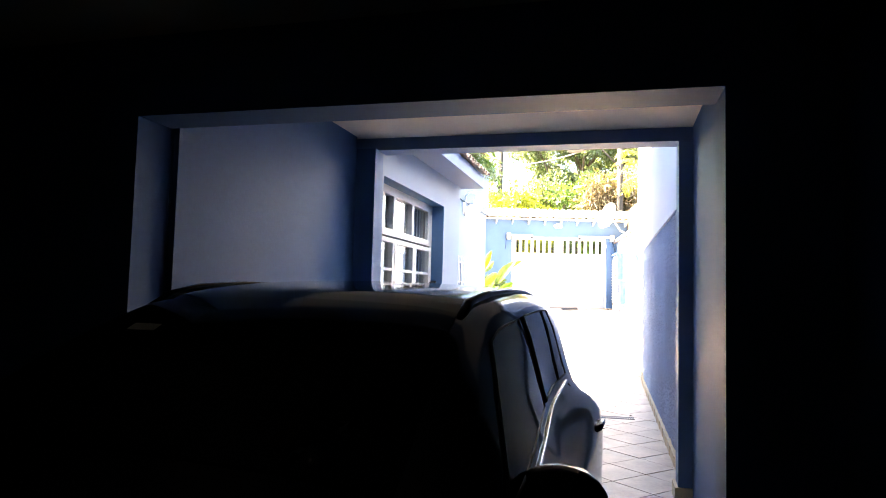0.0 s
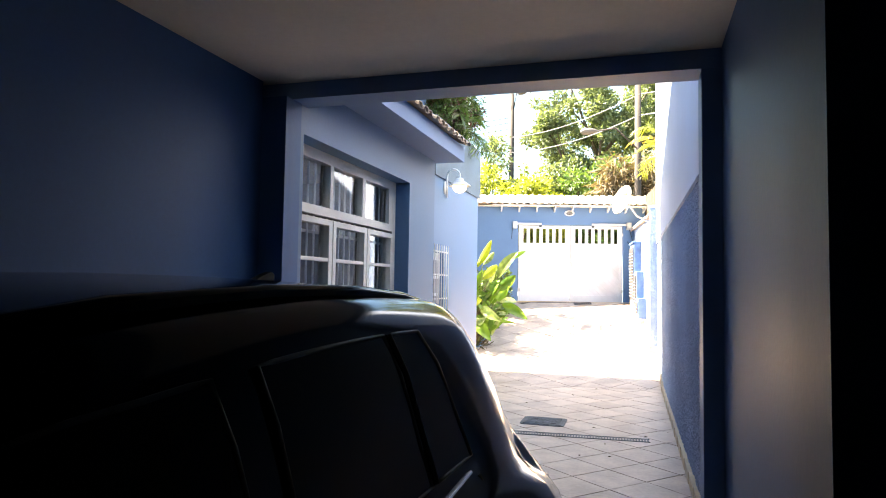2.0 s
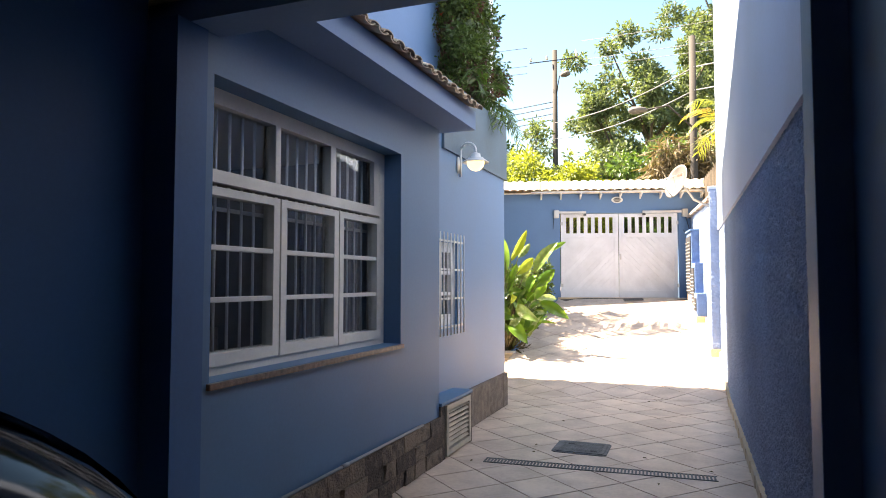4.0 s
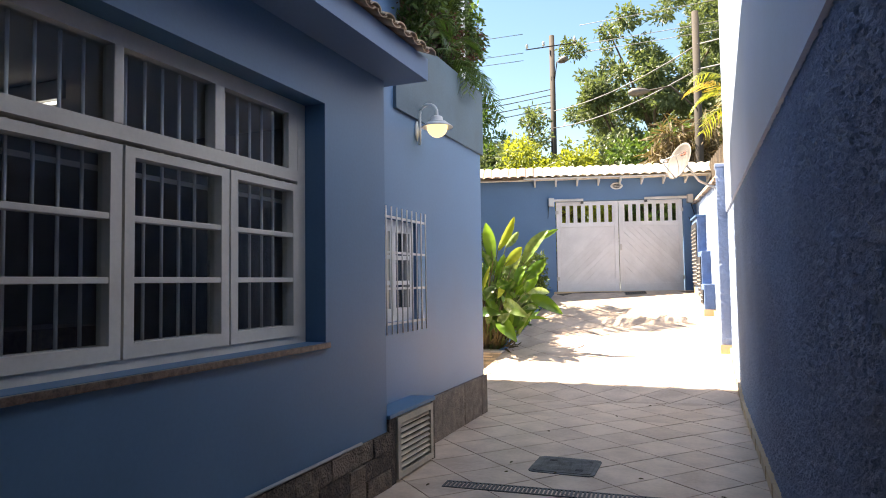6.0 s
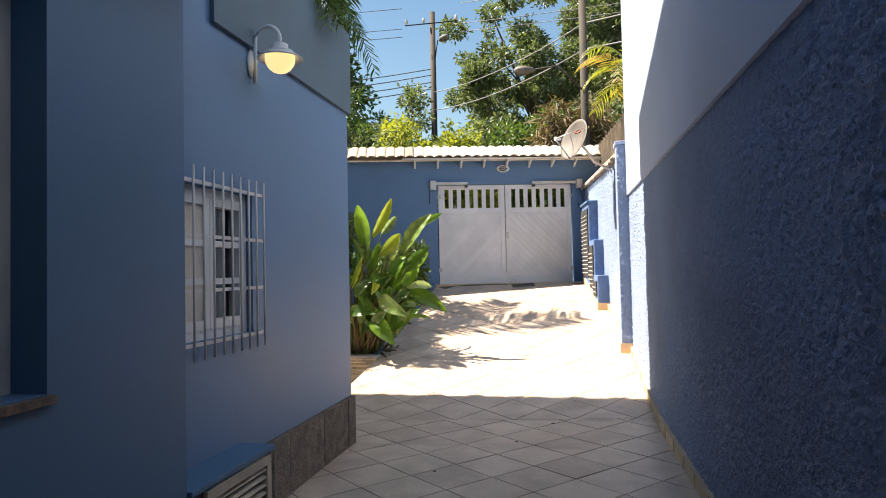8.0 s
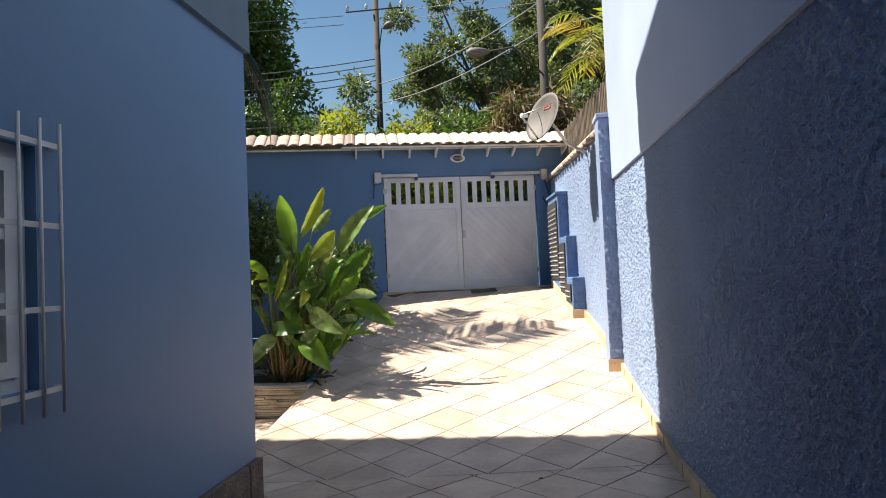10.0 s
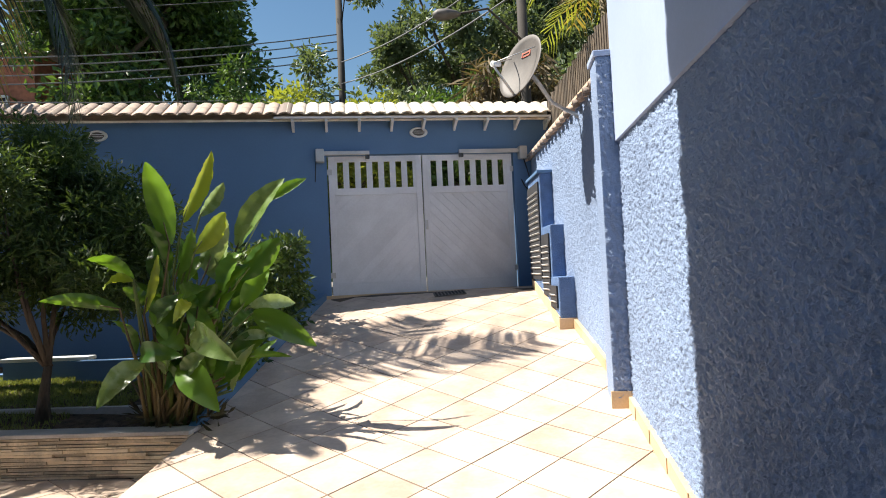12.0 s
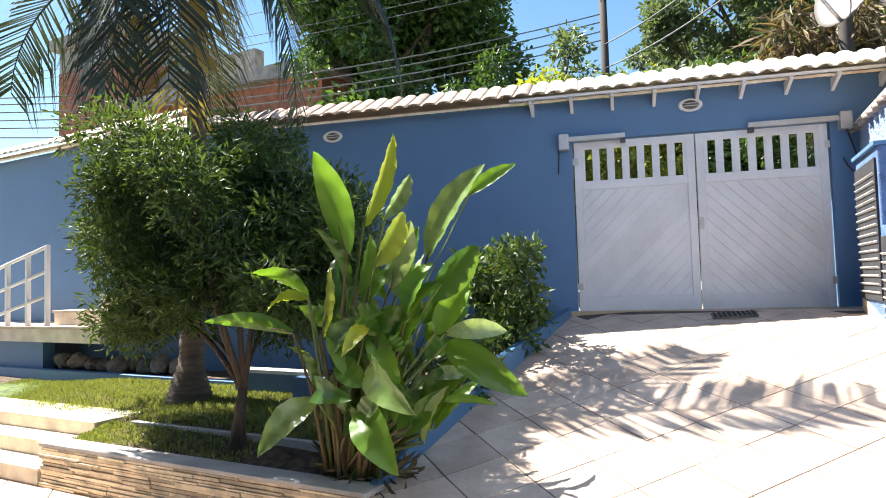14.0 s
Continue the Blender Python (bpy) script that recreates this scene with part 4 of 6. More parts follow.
# ---- floor fittings ----


def drain():
    t = thing("floor_drain", (-0.6, 9.32, 0), "long cast iron slotted drain grate in the floor", "drain")
    m = Matrix.Translation((-0.6, 9.31, 0.0)) @ Matrix.Rotation(math.atan2(0.13, 1.94), 4, 'Z')
    for s in (-0.985, 0.0):
        f = part("grate", boxes((s, s + 0.98, -0.075, -0.06, -0.004, 0.007), (s, s + 0.98, 0.06, 0.075, -0.004, 0.007), m=m), IRON, t)
        for k in range(33):
            part("rib", boxes((s + k * 0.0298, s + k * 0.0298 + 0.015, -0.06, 0.06, -0.004, 0.0065), m=m), IRON, f)
    # flat strip coloured as the shade down in the channel
    part("channel", boxes((-0.985, 0.985, -0.06, 0.06, -0.0055, -0.0042), m=m), UNLIT_DARK, t)


drain()
hatch = thing("inspection_cover", (-0.83, 9.98, 0), "square dark cast iron inspection cover in the floor", "manhole cover")


def rounded(x0, x1, y0, y1, r, z0, z1):
    """A plate with rounded corners."""
    pts = []
    for cx, cy, a0 in ((x1 - r, y1 - r, 0), (x0 + r, y1 - r, 90), (x0 + r, y0 + r, 180), (x1 - r, y0 + r, 270)):
        pts += [Vector((cx + r * math.cos(radians(a0 + 18 * k)), cy + r * math.sin(radians(a0 + 18 * k)), z0)) for k in range(6)]
    return prism(pts, Vector((0, 0, z1 - z0)))


part("frame", rounded(-1.09, -0.57, 9.75, 10.23, 0.06, 0.0, 0.007), IRON, hatch)
part("lid", rounded(-1.06, -0.60, 9.78, 10.20, 0.045, 0.007, 0.012), IRON, hatch)
for k in range(13):
    part("rib", boxes((-1.03, -0.63, 9.81 + k * 0.029, 9.818 + k * 0.029, 0.012, 0.0132)), IRON, hatch)
# raised pads painted dark for the shade inside the lifting holes
for x, y in ((-0.95, 10.1), (-0.70, 9.87)):
    part("lift_hole", boxes((x - 0.03, x + 0.03, y - 0.018, y + 0.018, 0.012, 0.0145)), UNLIT_DARK, hatch)

# garage ceiling light
fl = thing("ceiling_light", (-0.72, 4.47, 2.95), "unlit white batten light on the garage ceiling", "ceiling light")
part("tray", boxes((-0.94, -0.51, 4.38, 4.58, 2.89, 2.95), bevel=0.008), WHITE, fl)
part("grille", boxes((-0.84, -0.60, 4.40, 4.44, 2.878, 2.892)), IRON, fl)
for k in range(10):
    part("louvre", boxes((-0.83 + k * 0.023, -0.82 + k * 0.023, 4.395, 4.445, 2.872, 2.88)), WHITE, fl)

# ---- car ----


def car():
    t = thing("car", (-0.93, 2.2, 0), "black compact sport utility car parked in the garage", "car")
    cx = -0.93
    # y, half width, shoulder height, top height, half width at the top
    rows = [(0.16, 0.62, 0.50, 0.56, 0.50), (0.22, 0.74, 0.70, 0.78, 0.60), (0.45, 0.84, 0.84, 0.93, 0.66), (0.9, 0.88, 0.95, 1.03, 0.70), (1.35, 0.90, 1.03, 1.09, 0.72),
            (1.55, 0.90, 1.06, 1.16, 0.735), (1.95, 0.90, 1.10, 1.37, 0.70), (2.35, 0.90, 1.14, 1.53, 0.645), (2.6, 0.90, 1.14, 1.575, 0.66), (3.0, 0.90, 1.16, 1.598, 0.665), (3.4, 0.90, 1.17, 1.594, 0.655),
            (3.72, 0.895, 1.16, 1.57, 0.64), (3.92, 0.89, 1.12, 1.46, 0.63), (4.10, 0.875, 1.06, 1.24, 0.655), (4.23, 0.855, 0.99, 1.06, 0.70), (4.34, 0.81, 0.85, 0.89, 0.71), (4.40, 0.70, 0.56, 0.60, 0.60)]
    def spline(vals, t):
        """A smooth run through evenly numbered values."""
        k = min(int(t), len(vals) - 2)
        s = t - k
        a, b, c, d = vals[max(k - 1, 0)], vals[k], vals[k + 1], vals[min(k + 2, len(vals) - 1)]
        return b + 0.5 * s * (c - a + s * (2 * a - 5 * b + 4 * c - d + s * (3 * (b - c) + d - a)))

    def row_at(y):
        for k, (r0, r1) in enumerate(zip(rows, rows[1:])):
            if y <= r1[0] or k == len(rows) - 2:
                s = k + min(1, max(0, (y - r0[0]) / (r1[0] - r0[0])))
                return [spline([r[i] for r in rows], s) for i in (1, 2, 3, 4)]

    def skin(y, u):
        """A point of the right half of the shell: u runs 0 sill, 4 shoulder, 6 roof edge, 9 centre line."""
        hw, zs, zt, ht = row_at(y)
        s = min(1, max(0, (y - 1.9) / 1.3))
        belt = hw * 0.96 - 0.10 * s * s * (3 - 2 * s) * min(1, (zt - zs) / 0.2)
        half = [(hw * 0.90, 0.24), (hw * 0.985, 0.42), (hw, 0.62), (hw * 0.99, zs * 0.86 + 0.03), (belt, zs), (belt * 0.42 + ht * 0.58, zs + (zt - zs) * 0.6),
                (ht, zt - min(0.055, (zt - zs) * 0.3)), (ht - 0.09, zt - 0.008), (ht * 0.5, zt + 0.014), (0, zt + 0.022)]
        return Vector((max(0, spline([h[0] for h in half], u)), y, spline([h[1] for h in half], u)))

    bm = bmesh.new()
    sections = []
    NS, NU = 84, 27
    for i in range(NS + 1):
        y = 0.16 + (4.40 - 0.16) * i / NS
        half = [skin(y, 9 * k / NU) for k in range(NU + 1)]
        sections.append([bm.verts.new((cx + p.x, p.y, p.z)) for p in half] + [bm.verts.new((cx - p.x, p.y, p.z)) for p in half[-2::-1]])
    for a, b in zip(sections, sections[1:]):
        for k in range(len(a) - 1):
            bm.faces.new((a[k], a[k + 1], b[k + 1], b[k])).smooth = True
        bm.faces.new((a[0], b[0], b[-1], a[-1]))
    bm.faces.new(sections[0])
    bm.faces.new(sections[-1][::-1])
    part("body", bm, BLACK, t, "glossy black bodywork")

    for side in (1, -1):
        def P(y, f, out=0.006):
            p = skin(y, 4 + 2 * f)
            return Vector((cx + side * (p.x + out), p.y, p.z + out * 0.4))
        for ya0, ya1, yb0, yb1 in ((1.78, 2.68, 2.30, 2.66), (2.77, 3.24, 2.75, 3.14), (3.27, 3.50, 3.17, 3.32)):
            bmw = bmesh.new()
            n, q = 10, 5
            rings = []
            for r in range(q + 1):
                f = 0.10 + (0.80 - 0.10) * r / q
                y0, y1 = ya0 + (yb0 - ya0) * r / q, ya1 + (yb1 - ya1) * r / q
                rings.append([P(y0 + (y1 - y0) * k / n, f, 0.005) for k in range(n + 1)])
            vr = [[bmw.verts.new(p) for p in row] for row in rings]
            for r0, r1 in zip(vr, vr[1:]):
                for k in range(n):
                    bmw.faces.new((r0[k], r0[k + 1], r1[k + 1], r1[k])).smooth = True
            w = part("side_window", bmw, CARGLASS, t, "dark tinted side window")
            edge = rings[0] + [r[-1] for r in rings] + rings[-1][::-1] + [r[0] for r in rings[::-1]]
            part("window_seal", tube(bmesh.new(), edge[::2] + [edge[0]], 0.004, 6), TRIM, w)
        strip = [P(1.7 + 0.2 * k, 0.0, 0.006) for k in range(8)] + [P(3.46, 0.04, 0.006)]
        part("chrome_strip", tube(bmesh.new(), strip, 0.005, 6), CHROME, t, "thin chrome window strip")
        # roof rails
        rail = [P(y, 1.42, 0.0) + Vector((0, 0, dz)) for y, dz in ((2.30, -0.014), (2.42, 0.005), (2.6, 0.010), (2.9, 0.006), (3.2, 0.002), (3.45, -0.004), (3.66, -0.018), (3.8, -0.03))]
        part("roof_rail", tube(bmesh.new(), rail, [0.016, 0.018, 0.017, 0.016, 0.016, 0.016, 0.014, 0.008], 8), BLACK, t)
        # door handles
        for yh, zh in ((2.55, 0.93), (3.62, 0.96)):
            h = part("door_handle", tube(bmesh.new(), [(cx + side * 0.885, yh - 0.10, zh), (cx + side * 0.905, yh - 0.07, zh + 0.012), (cx + side * 0.908, yh + 0.05, zh + 0.015), (cx + side * 0.885, yh + 0.09, zh + 0.01)], [0.012, 0.016, 0.016, 0.012], 8), BLACK, t)
            part("handle_trim", tube(bmesh.new(), [(cx + side * 0.915, yh - 0.06, zh + 0.024), (cx + side * 0.918, yh + 0.05, zh + 0.027)], 0.006, 6), CHROME, h)
        # door seams
        for ys in (2.72, 3.52):
            part("door_seam", tube(bmesh.new(), [(cx + side * 0.884, ys, 0.34), (cx + side * 0.901, ys, 0.62), (cx + side * 0.89, ys, 0.95), P(ys, 0.0, 0.002)], 0.003, 5), TRIM, t)
        mir = part("door_mirror", spin(bmesh.new(), [(0.01, -0.07), (0.07, -0.06), (0.095, 0.0), (0.085, 0.06), (0.03, 0.085)], Matrix.Translation((cx + side * 0.93, 2.0, 1.09)) @ Matrix.Rotation(radians(-90), 4, 'X') @ Matrix.Diagonal((1.25, 0.85, 1, 1)), 20), BLACK, t)
        part("mirror_glass", spin(bmesh.new(), [(0.075, 0.0), (0.075, 0.004), (0.01, 0.005)], Matrix.Translation((cx + side * 0.93, 2.062, 1.09)) @ Matrix.Rotation(radians(-90), 4, 'X') @ Matrix.Diagonal((1.2, 0.8, 1, 1)), 20), CHROME, mir)
        part("mirror_stem", boxes((min(cx + side * 0.84, cx + side * 0.94), max(cx + side * 0.84, cx + side * 0.94), 1.96, 2.04, 1.0, 1.04)), TRIM, mir)
        tl = part("tail_lamp", boxes((min(cx + side * 0.60, cx + side * 0.80), max(cx + side * 0.60, cx + side * 0.80), 4.12, 4.27, 0.83, 1.0), bevel=0.04), RED, t, "red tail lamp")
        for yw in (0.98, 3.55):
            wm = Matrix.Translation((cx + side * 0.80, yw, 0.33)) @ Matrix.Rotation(radians(90 * side), 4, 'Y')
            wh = part("wheel", spin(bmesh.new(), [(0.20, -0.09), (0.31, -0.1), (0.33, -0.06), (0.33, 0.07), (0.31, 0.105), (0.21, 0.10)], wm, 28), RUBBER, t, "black tyre")
            part("rim", spin(bmesh.new(), [(0.205, 0.06), (0.205, 0.095), (0.18, 0.085), (0.06, 0.08), (0.02, 0.1)], wm, 28), GREYMET, wh)

    # windscreen and rear glass
    for name, y0, y1 in (("windscreen", 1.60, 2.32), ("rear_window", 3.80, 4.08)):
        bmw = bmesh.new()
        vr = []
        for i in range(9):
            y = y0 + (y1 - y0) * i / 8
            half = [skin(y, 6.9 + 2.1 * k / 6) for k in range(7)]
            off = Vector((0, -0.004 if y0 < 2 else 0.004, 0.004))
            vr.append([bmw.verts.new(Vector((cx + p.x, p.y, p.z)) + off) for p in half] + [bmw.verts.new(Vector((cx - p.x, p.y, p.z)) + off) for p in half[-2::-1]])
        for r0, r1 in zip(vr, vr[1:]):
            for k in range(len(r0) - 1):
                bmw.faces.new((r0[k], r0[k + 1], r1[k + 1], r1[k])).smooth = True
        g = part(name, bmw, CARGLASS, t, "dark glass")
        if y0 < 2:
            part("sticker", boxes((-0.05, 0.05, -0.02, 0.02, 0, 0.002), m=Matrix.Translation((-1.29, 2.05, 1.447)) @ Matrix.Rotation(radians(25), 4, 'X')), CREAM, g, "small pale sticker")
    fin = bmesh.new()
    pr = [(3.60, 1.59), (3.66, 1.603), (3.72, 1.626), (3.77, 1.64), (3.785, 1.633), (3.79, 1.54), (3.60, 1.56)]
    a = [fin.verts.new((cx - 0.012, y, z)) for y, z in pr]
    b = [fin.verts.new((cx + 0.012, y, z)) for y, z in pr]
    fin.faces.new(a)
    fin.faces.new(b[::-1])
    for k in range(len(pr)):
        fin.faces.new((a[k], b[k], b[(k + 1) % len(pr)], a[(k + 1) % len(pr)]))
    part("shark_fin_antenna", fin, TRIM, t)
    part("rear_bumper", boxes((cx - 0.72, cx + 0.72, 4.33, 4.47, 0.34, 0.6), bevel=0.04), TRIM, t)
    part("plate", boxes((cx - 0.2, cx + 0.2, 4.36, 4.40, 0.70, 0.82)), GREYMET, t)
    for side in (1, -1):
        part("headlight", boxes((min(cx + side * 0.5, cx + side * 0.78), max(cx + side * 0.5, cx + side * 0.78), 0.19, 0.34, 0.66, 0.80), bevel=0.03), CHROME, t)
    part("grille", boxes((cx - 0.45, cx + 0.45, 0.13, 0.2, 0.42, 0.68), bevel=0.02), TRIM, t)

    t.location.x += 0.03
    t.rotation_euler.z = radians(-3)


car()

# ---- garden ----
# planter in front, lawn behind, kerb along the ramp
pl = tagged(new("planter", mesh_of("planter", boxes((-6.3, -2.93, 15.12, 15.30, 0, 0.33), (-3.1, -2.905, 15.30, 19.2, 0, 0.33)), CONCRETE)), "low garden planter faced with stacked cream stone", "planter", kind="structure")
rng = random.Random(11)
rowz = 0.0
while rowz < 0.325:
    h = rng.uniform(0.018, 0.032)
    h = min(h, 0.33 - rowz)
    x = -6.3
    while x < -2.9:
        w = min(rng.uniform(0.25, 0.7), -2.9 - x)
        d = rng.uniform(0.0, 0.03)
        y = 15.12 + 0.02 * (x + 4.6) / 3
        part("stone", boxes((x + 0.002, x + w - 0.002, y - 0.07 - d, y + 0.02, rowz + 0.0035, rowz + h - 0.002)), CLAD, pl)
        x += w
    rowz += h
part("cap", boxes((-6.33, -2.88, 15.03, 15.24, 0.332, 0.365), bevel=0.006), CAP, pl, "grey stone cap")


# deeper blue here puts the shade on the kerb's ramp side into its colour
structure("kerb_ramp", slope_prism(-2.97, -2.90, [(15.2, 0, 0.37), (15.7, 0, 0.56), (17.0, 0, 0.92), (18.2, 0, 1.13), (19.2, 0, 1.29)]), BLUE_HOUSE, "blue painted kerb between garden and ramp", "kerb")
# soil and lawn
bm = bmesh.new()


def lawn_z(x, y):
    return 0.34 + 0.10 * max(0, min(1, (y - 15.3) / 0.5)) + 0.11 * max(0, min(1, (y - 15.9) / 1.6)) + 0.02 * math.sin(x * 2.1) + (0.5 * max(0, (y - 16.2) / 3) if x > -4.2 else 0) - 0.12 * max(0, min(1, (-7.2 - x) / 3))


NX, NY = 50, 30
grid = [[bm.verts.new((-12 + (12 - 3.05) * i / NX, 15.22 + 4.4 * j / NY, (lawn_z(-12 + 8.95 * i / NX, 15.22 + 4.4 * j / NY) if i >= 32 or j > 5 else 0.05) + 0.015 * noise.noise((i * 0.7, j * 0.7, 0)))) for j in range(NY + 1)] for i in range(NX + 1)]
for i in range(NX):
    for j in range(NY):
        bm.faces.new((grid[i][j], grid[i + 1][j], grid[i + 1][j + 1], grid[i][j + 1])).smooth = True
soil = structure("garden_soil", bm, SOIL, "bare brown garden soil", "soil")


def blades(name, n, area, h, mat, seed, label, lean=0.5, width=0.006):
    rg = np.random.RandomState(seed)
    verts, faces = [], []
    for k in range(n):
        x, y = area(rg)
        z = lawn_z(x, y)
        a = rg.rand() * 6.28
        hh = h * (0.5 + rg.rand())
        dx, dy = math.cos(a), math.sin(a)
        w = width * (0.6 + rg.rand())
        l = lean * hh * rg.rand()
        b = len(verts)
        verts += [(x - dy * w, y + dx * w, z - 0.01), (x + dy * w, y - dx * w, z - 0.01), (x + dx * l, y + dy * l, z + hh)]
        faces.append((b, b + 1, b + 2))
    me = bpy.data.meshes.new(name)
    me.from_pydata(verts, [], faces)
    me.materials.append(mat)
    return tagged(new(name, me), label, "grass", kind="stuff")


def lawn_area(rg):
    return -10.5 + 6.6 * rg.rand(), 15.72 + 1.5 * rg.rand() ** 0.8


def strip_area(rg):
    x = -6.25 + 2.0 * rg.rand() ** 2.2
    return x, 15.26 + 0.42 * rg.rand()


blades("grass", 52000, lawn_area, 0.028, GRASS, 2, "short sunlit lawn grass", 0.9, 0.007)
blades("grass", 4200, strip_area, 0.032, GRASS, 3, "sparse grass beside the planter", 0.9, 0.007)
structure("lawn_base", boxes((-10.6, -3.9, 15.70, 17.25, 0.28, 0.40)), LAWN, "green lawn ground", "lawn")
structure("lawn_edging", boxes((-5.95, -3.6, 15.64, 15.70, 0.3, 0.455), bevel=0.006), CAP, "thin stone edging of the lawn", "edging")
# steps beside the planter
for i, (y, z) in enumerate(((15.02, 0.15), (15.28, 0.30), (15.54, 0.44))):
    s = tagged(new("step", mesh_of("step", boxes((-10.5, -6.33, y, y + 0.5, 0, z - 0.025)), STEPC)), "cream stone garden step", "step", kind="structure")
    part("tread", boxes((-10.5, -6.30, y - 0.02, y + 0.5, z - 0.024, z), bevel=0.005), STEPC, s)
# blue bed edging round the back bed
bed = structure("bed_edging", boxes((-6.0, -5.0, 16.95, 17.07, 0.4, 0.73), (-5.0, -3.2, 16.75, 16.88, 0.4, 0.74), (-12, -6.0, 17.25, 17.38, 0.2, 0.56)), BLUE, "blue painted bed edging wall", "edging")
structure("bed_edging_cap", boxes((-6.02, -4.98, 16.93, 17.09, 0.73, 0.77), bevel=0.005), WHITE, "white cap on the bed edging", "edging")


def rock(name, c, r, seed, mat):
    rg = random.Random(seed)
    bm = bmesh.new()
    bmesh.ops.create_icosphere(bm, subdivisions=2, radius=1)
    for v in bm.verts:
        n = noise.noise(v.co * 1.3 + Vector((seed, 0, 0)))
        v.co = Vector((v.co.x * r[0], v.co.y * r[1], v.co.z * r[2])) * (1 + 0.35 * n) + Vector(c)
    return solid(name, bm, mat, "rounded brown garden rock", "rock", "rocks in the shaded bed")


rng = random.Random(21)
for k in range(9):
    x = -10.0 + k * 0.3
    rock("rock", (x, 17.55 + rng.uniform(-0.08, 0.06), 0.62 + rng.uniform(0, 0.06)), (rng.uniform(0.14, 0.22), 0.13, rng.uniform(0.09, 0.15)), k, STONE)
# raised stair with railing along the street wall


def stair():
    t = thing("garden_stair", (-10.0, 17.6, 0.7), "cream stone stair with a blue painted side", "stair")
    for x0, x1, y0, z0, z1 in ((-15.0, -8.87, 17.27, 0.95, 1.18), (-10.3, -8.25, 17.5, 1.18, 1.40), (-9.5, -7.7, 17.72, 1.40, 1.60)):
        part("tread", boxes((x0, x1 + 0.03, y0 - 0.03, 18.3, z1 - 0.04, z1), bevel=0.005), TILE, t)
        part("riser", boxes((x0, x1, y0, 18.3, z0, z1 - 0.04)), STEPC, t)
    part("side_wall", boxes((-15, -10.45, 17.42, 17.6, 0.0, 0.95)), BLUE, t, "blue painted side wall")
    bm = bmesh.new()
    prof = [(-10.45, 0.945), (-8.87, 0.945), (-8.2, 1.06), (-7.2, 1.33), (-7.2, 1.75), (-8.87, 1.16), (-10.45, 1.0)]
    a = [bm.verts.new((x, 17.34, z)) for x, z in prof]
    c = [bm.verts.new((x, 17.55, z)) for x, z in prof]
    bm.faces.new(a)
    bm.faces.new(c[::-1])
    for k in range(len(prof)):
        bm.faces.new((a[k], c[k], c[(k + 1) % len(prof)], a[(k + 1) % len(prof)]))
    part("stringer", bm, BLUE, t, "blue painted underside of the flight")
    part("back_wall", boxes((-10.45, -9.0, 18.0, 18.2, 0.2, 0.95)), BLUE, t)


stair()
rail = thing("stair_railing", (-10.7, 17.3, 1.18), "white painted tubular stair railing", "railing")
for x, z in ((-12.6, 1.18), (-11.25, 1.18), (-10.7, 1.18), (-10.2, 1.18)):
    part("post", boxes((x - 0.03, x + 0.03, 17.31, 17.37, z, 2.36 + 0.22 * (x + 10.2)), bevel=0.004), WHITE, rail)
for dz in (-0.72, -0.36, 0.0):
    part("rail", tube(bmesh.new(), [(-13.2, 17.34, 2.35 + dz - 0.66), (-11.25, 17.34, 2.35 + dz - 0.23), (-10.17, 17.34, 2.35 + dz)], 0.028, 8), WHITE, rail)

# ---- plants ----


def leaf_cloud(name, blobs, n, size, mat, parent, seed, width=0.42, droop=0.0, shell=0.5, label=""):
    """Many small folded leaves through a set of blobs (centre, radii)."""
    rg = np.random.RandomState(seed)
    vol = np.array([b[1][0] * b[1][1] * b[1][2] for b in blobs]) ** 0.75
    pick = rg.choice(len(blobs), n, p=vol / vol.sum())
    cen = np.array([b[0] for b in blobs])[pick]
    rad = np.array([b[1] for b in blobs])[pick]
    d = rg.normal(size=(n, 3))
    d /= np.linalg.norm(d, axis=1)[:, None]
    r = (shell + (1 - shell) * rg.rand(n)) * (0.82 + 0.3 * rg.rand(n))
    pos = cen + d * rad * r[:, None]
    ax = d + rg.normal(size=(n, 3)) * 0.9
    ax[:, 2] -= droop
    ax /= np.linalg.norm(ax, axis=1)[:, None]
    side = np.cross(ax, rg.normal(size=(n, 3)))
    side /= np.linalg.norm(side, axis=1)[:, None]
    nor = np.cross(ax, side)
    L = size * (0.6 + 0.8 * rg.rand(n))[:, None]
    W = L * width * 0.5
    v = np.stack([pos, pos + ax * L * 0.5 + side * W + nor * L * 0.08, pos + ax * L, pos + ax * L * 0.5 - side * W + nor * L * 0.08], 1).reshape(-1, 3)
    me = bpy.data.meshes.new(name)
    idx = np.arange(n) * 4
    f = np.concatenate([np.stack([idx, idx + 1, idx + 2], 1), np.stack([idx, idx + 2, idx + 3], 1)])
    me.from_pydata(v.tolist(), [], f.tolist())
    me.materials.append(mat)
    ob = new(name, me)
    ob.parent = parent
    ob.matrix_parent_inverse = base_of(parent).inverted()
    return tagged(ob, label)


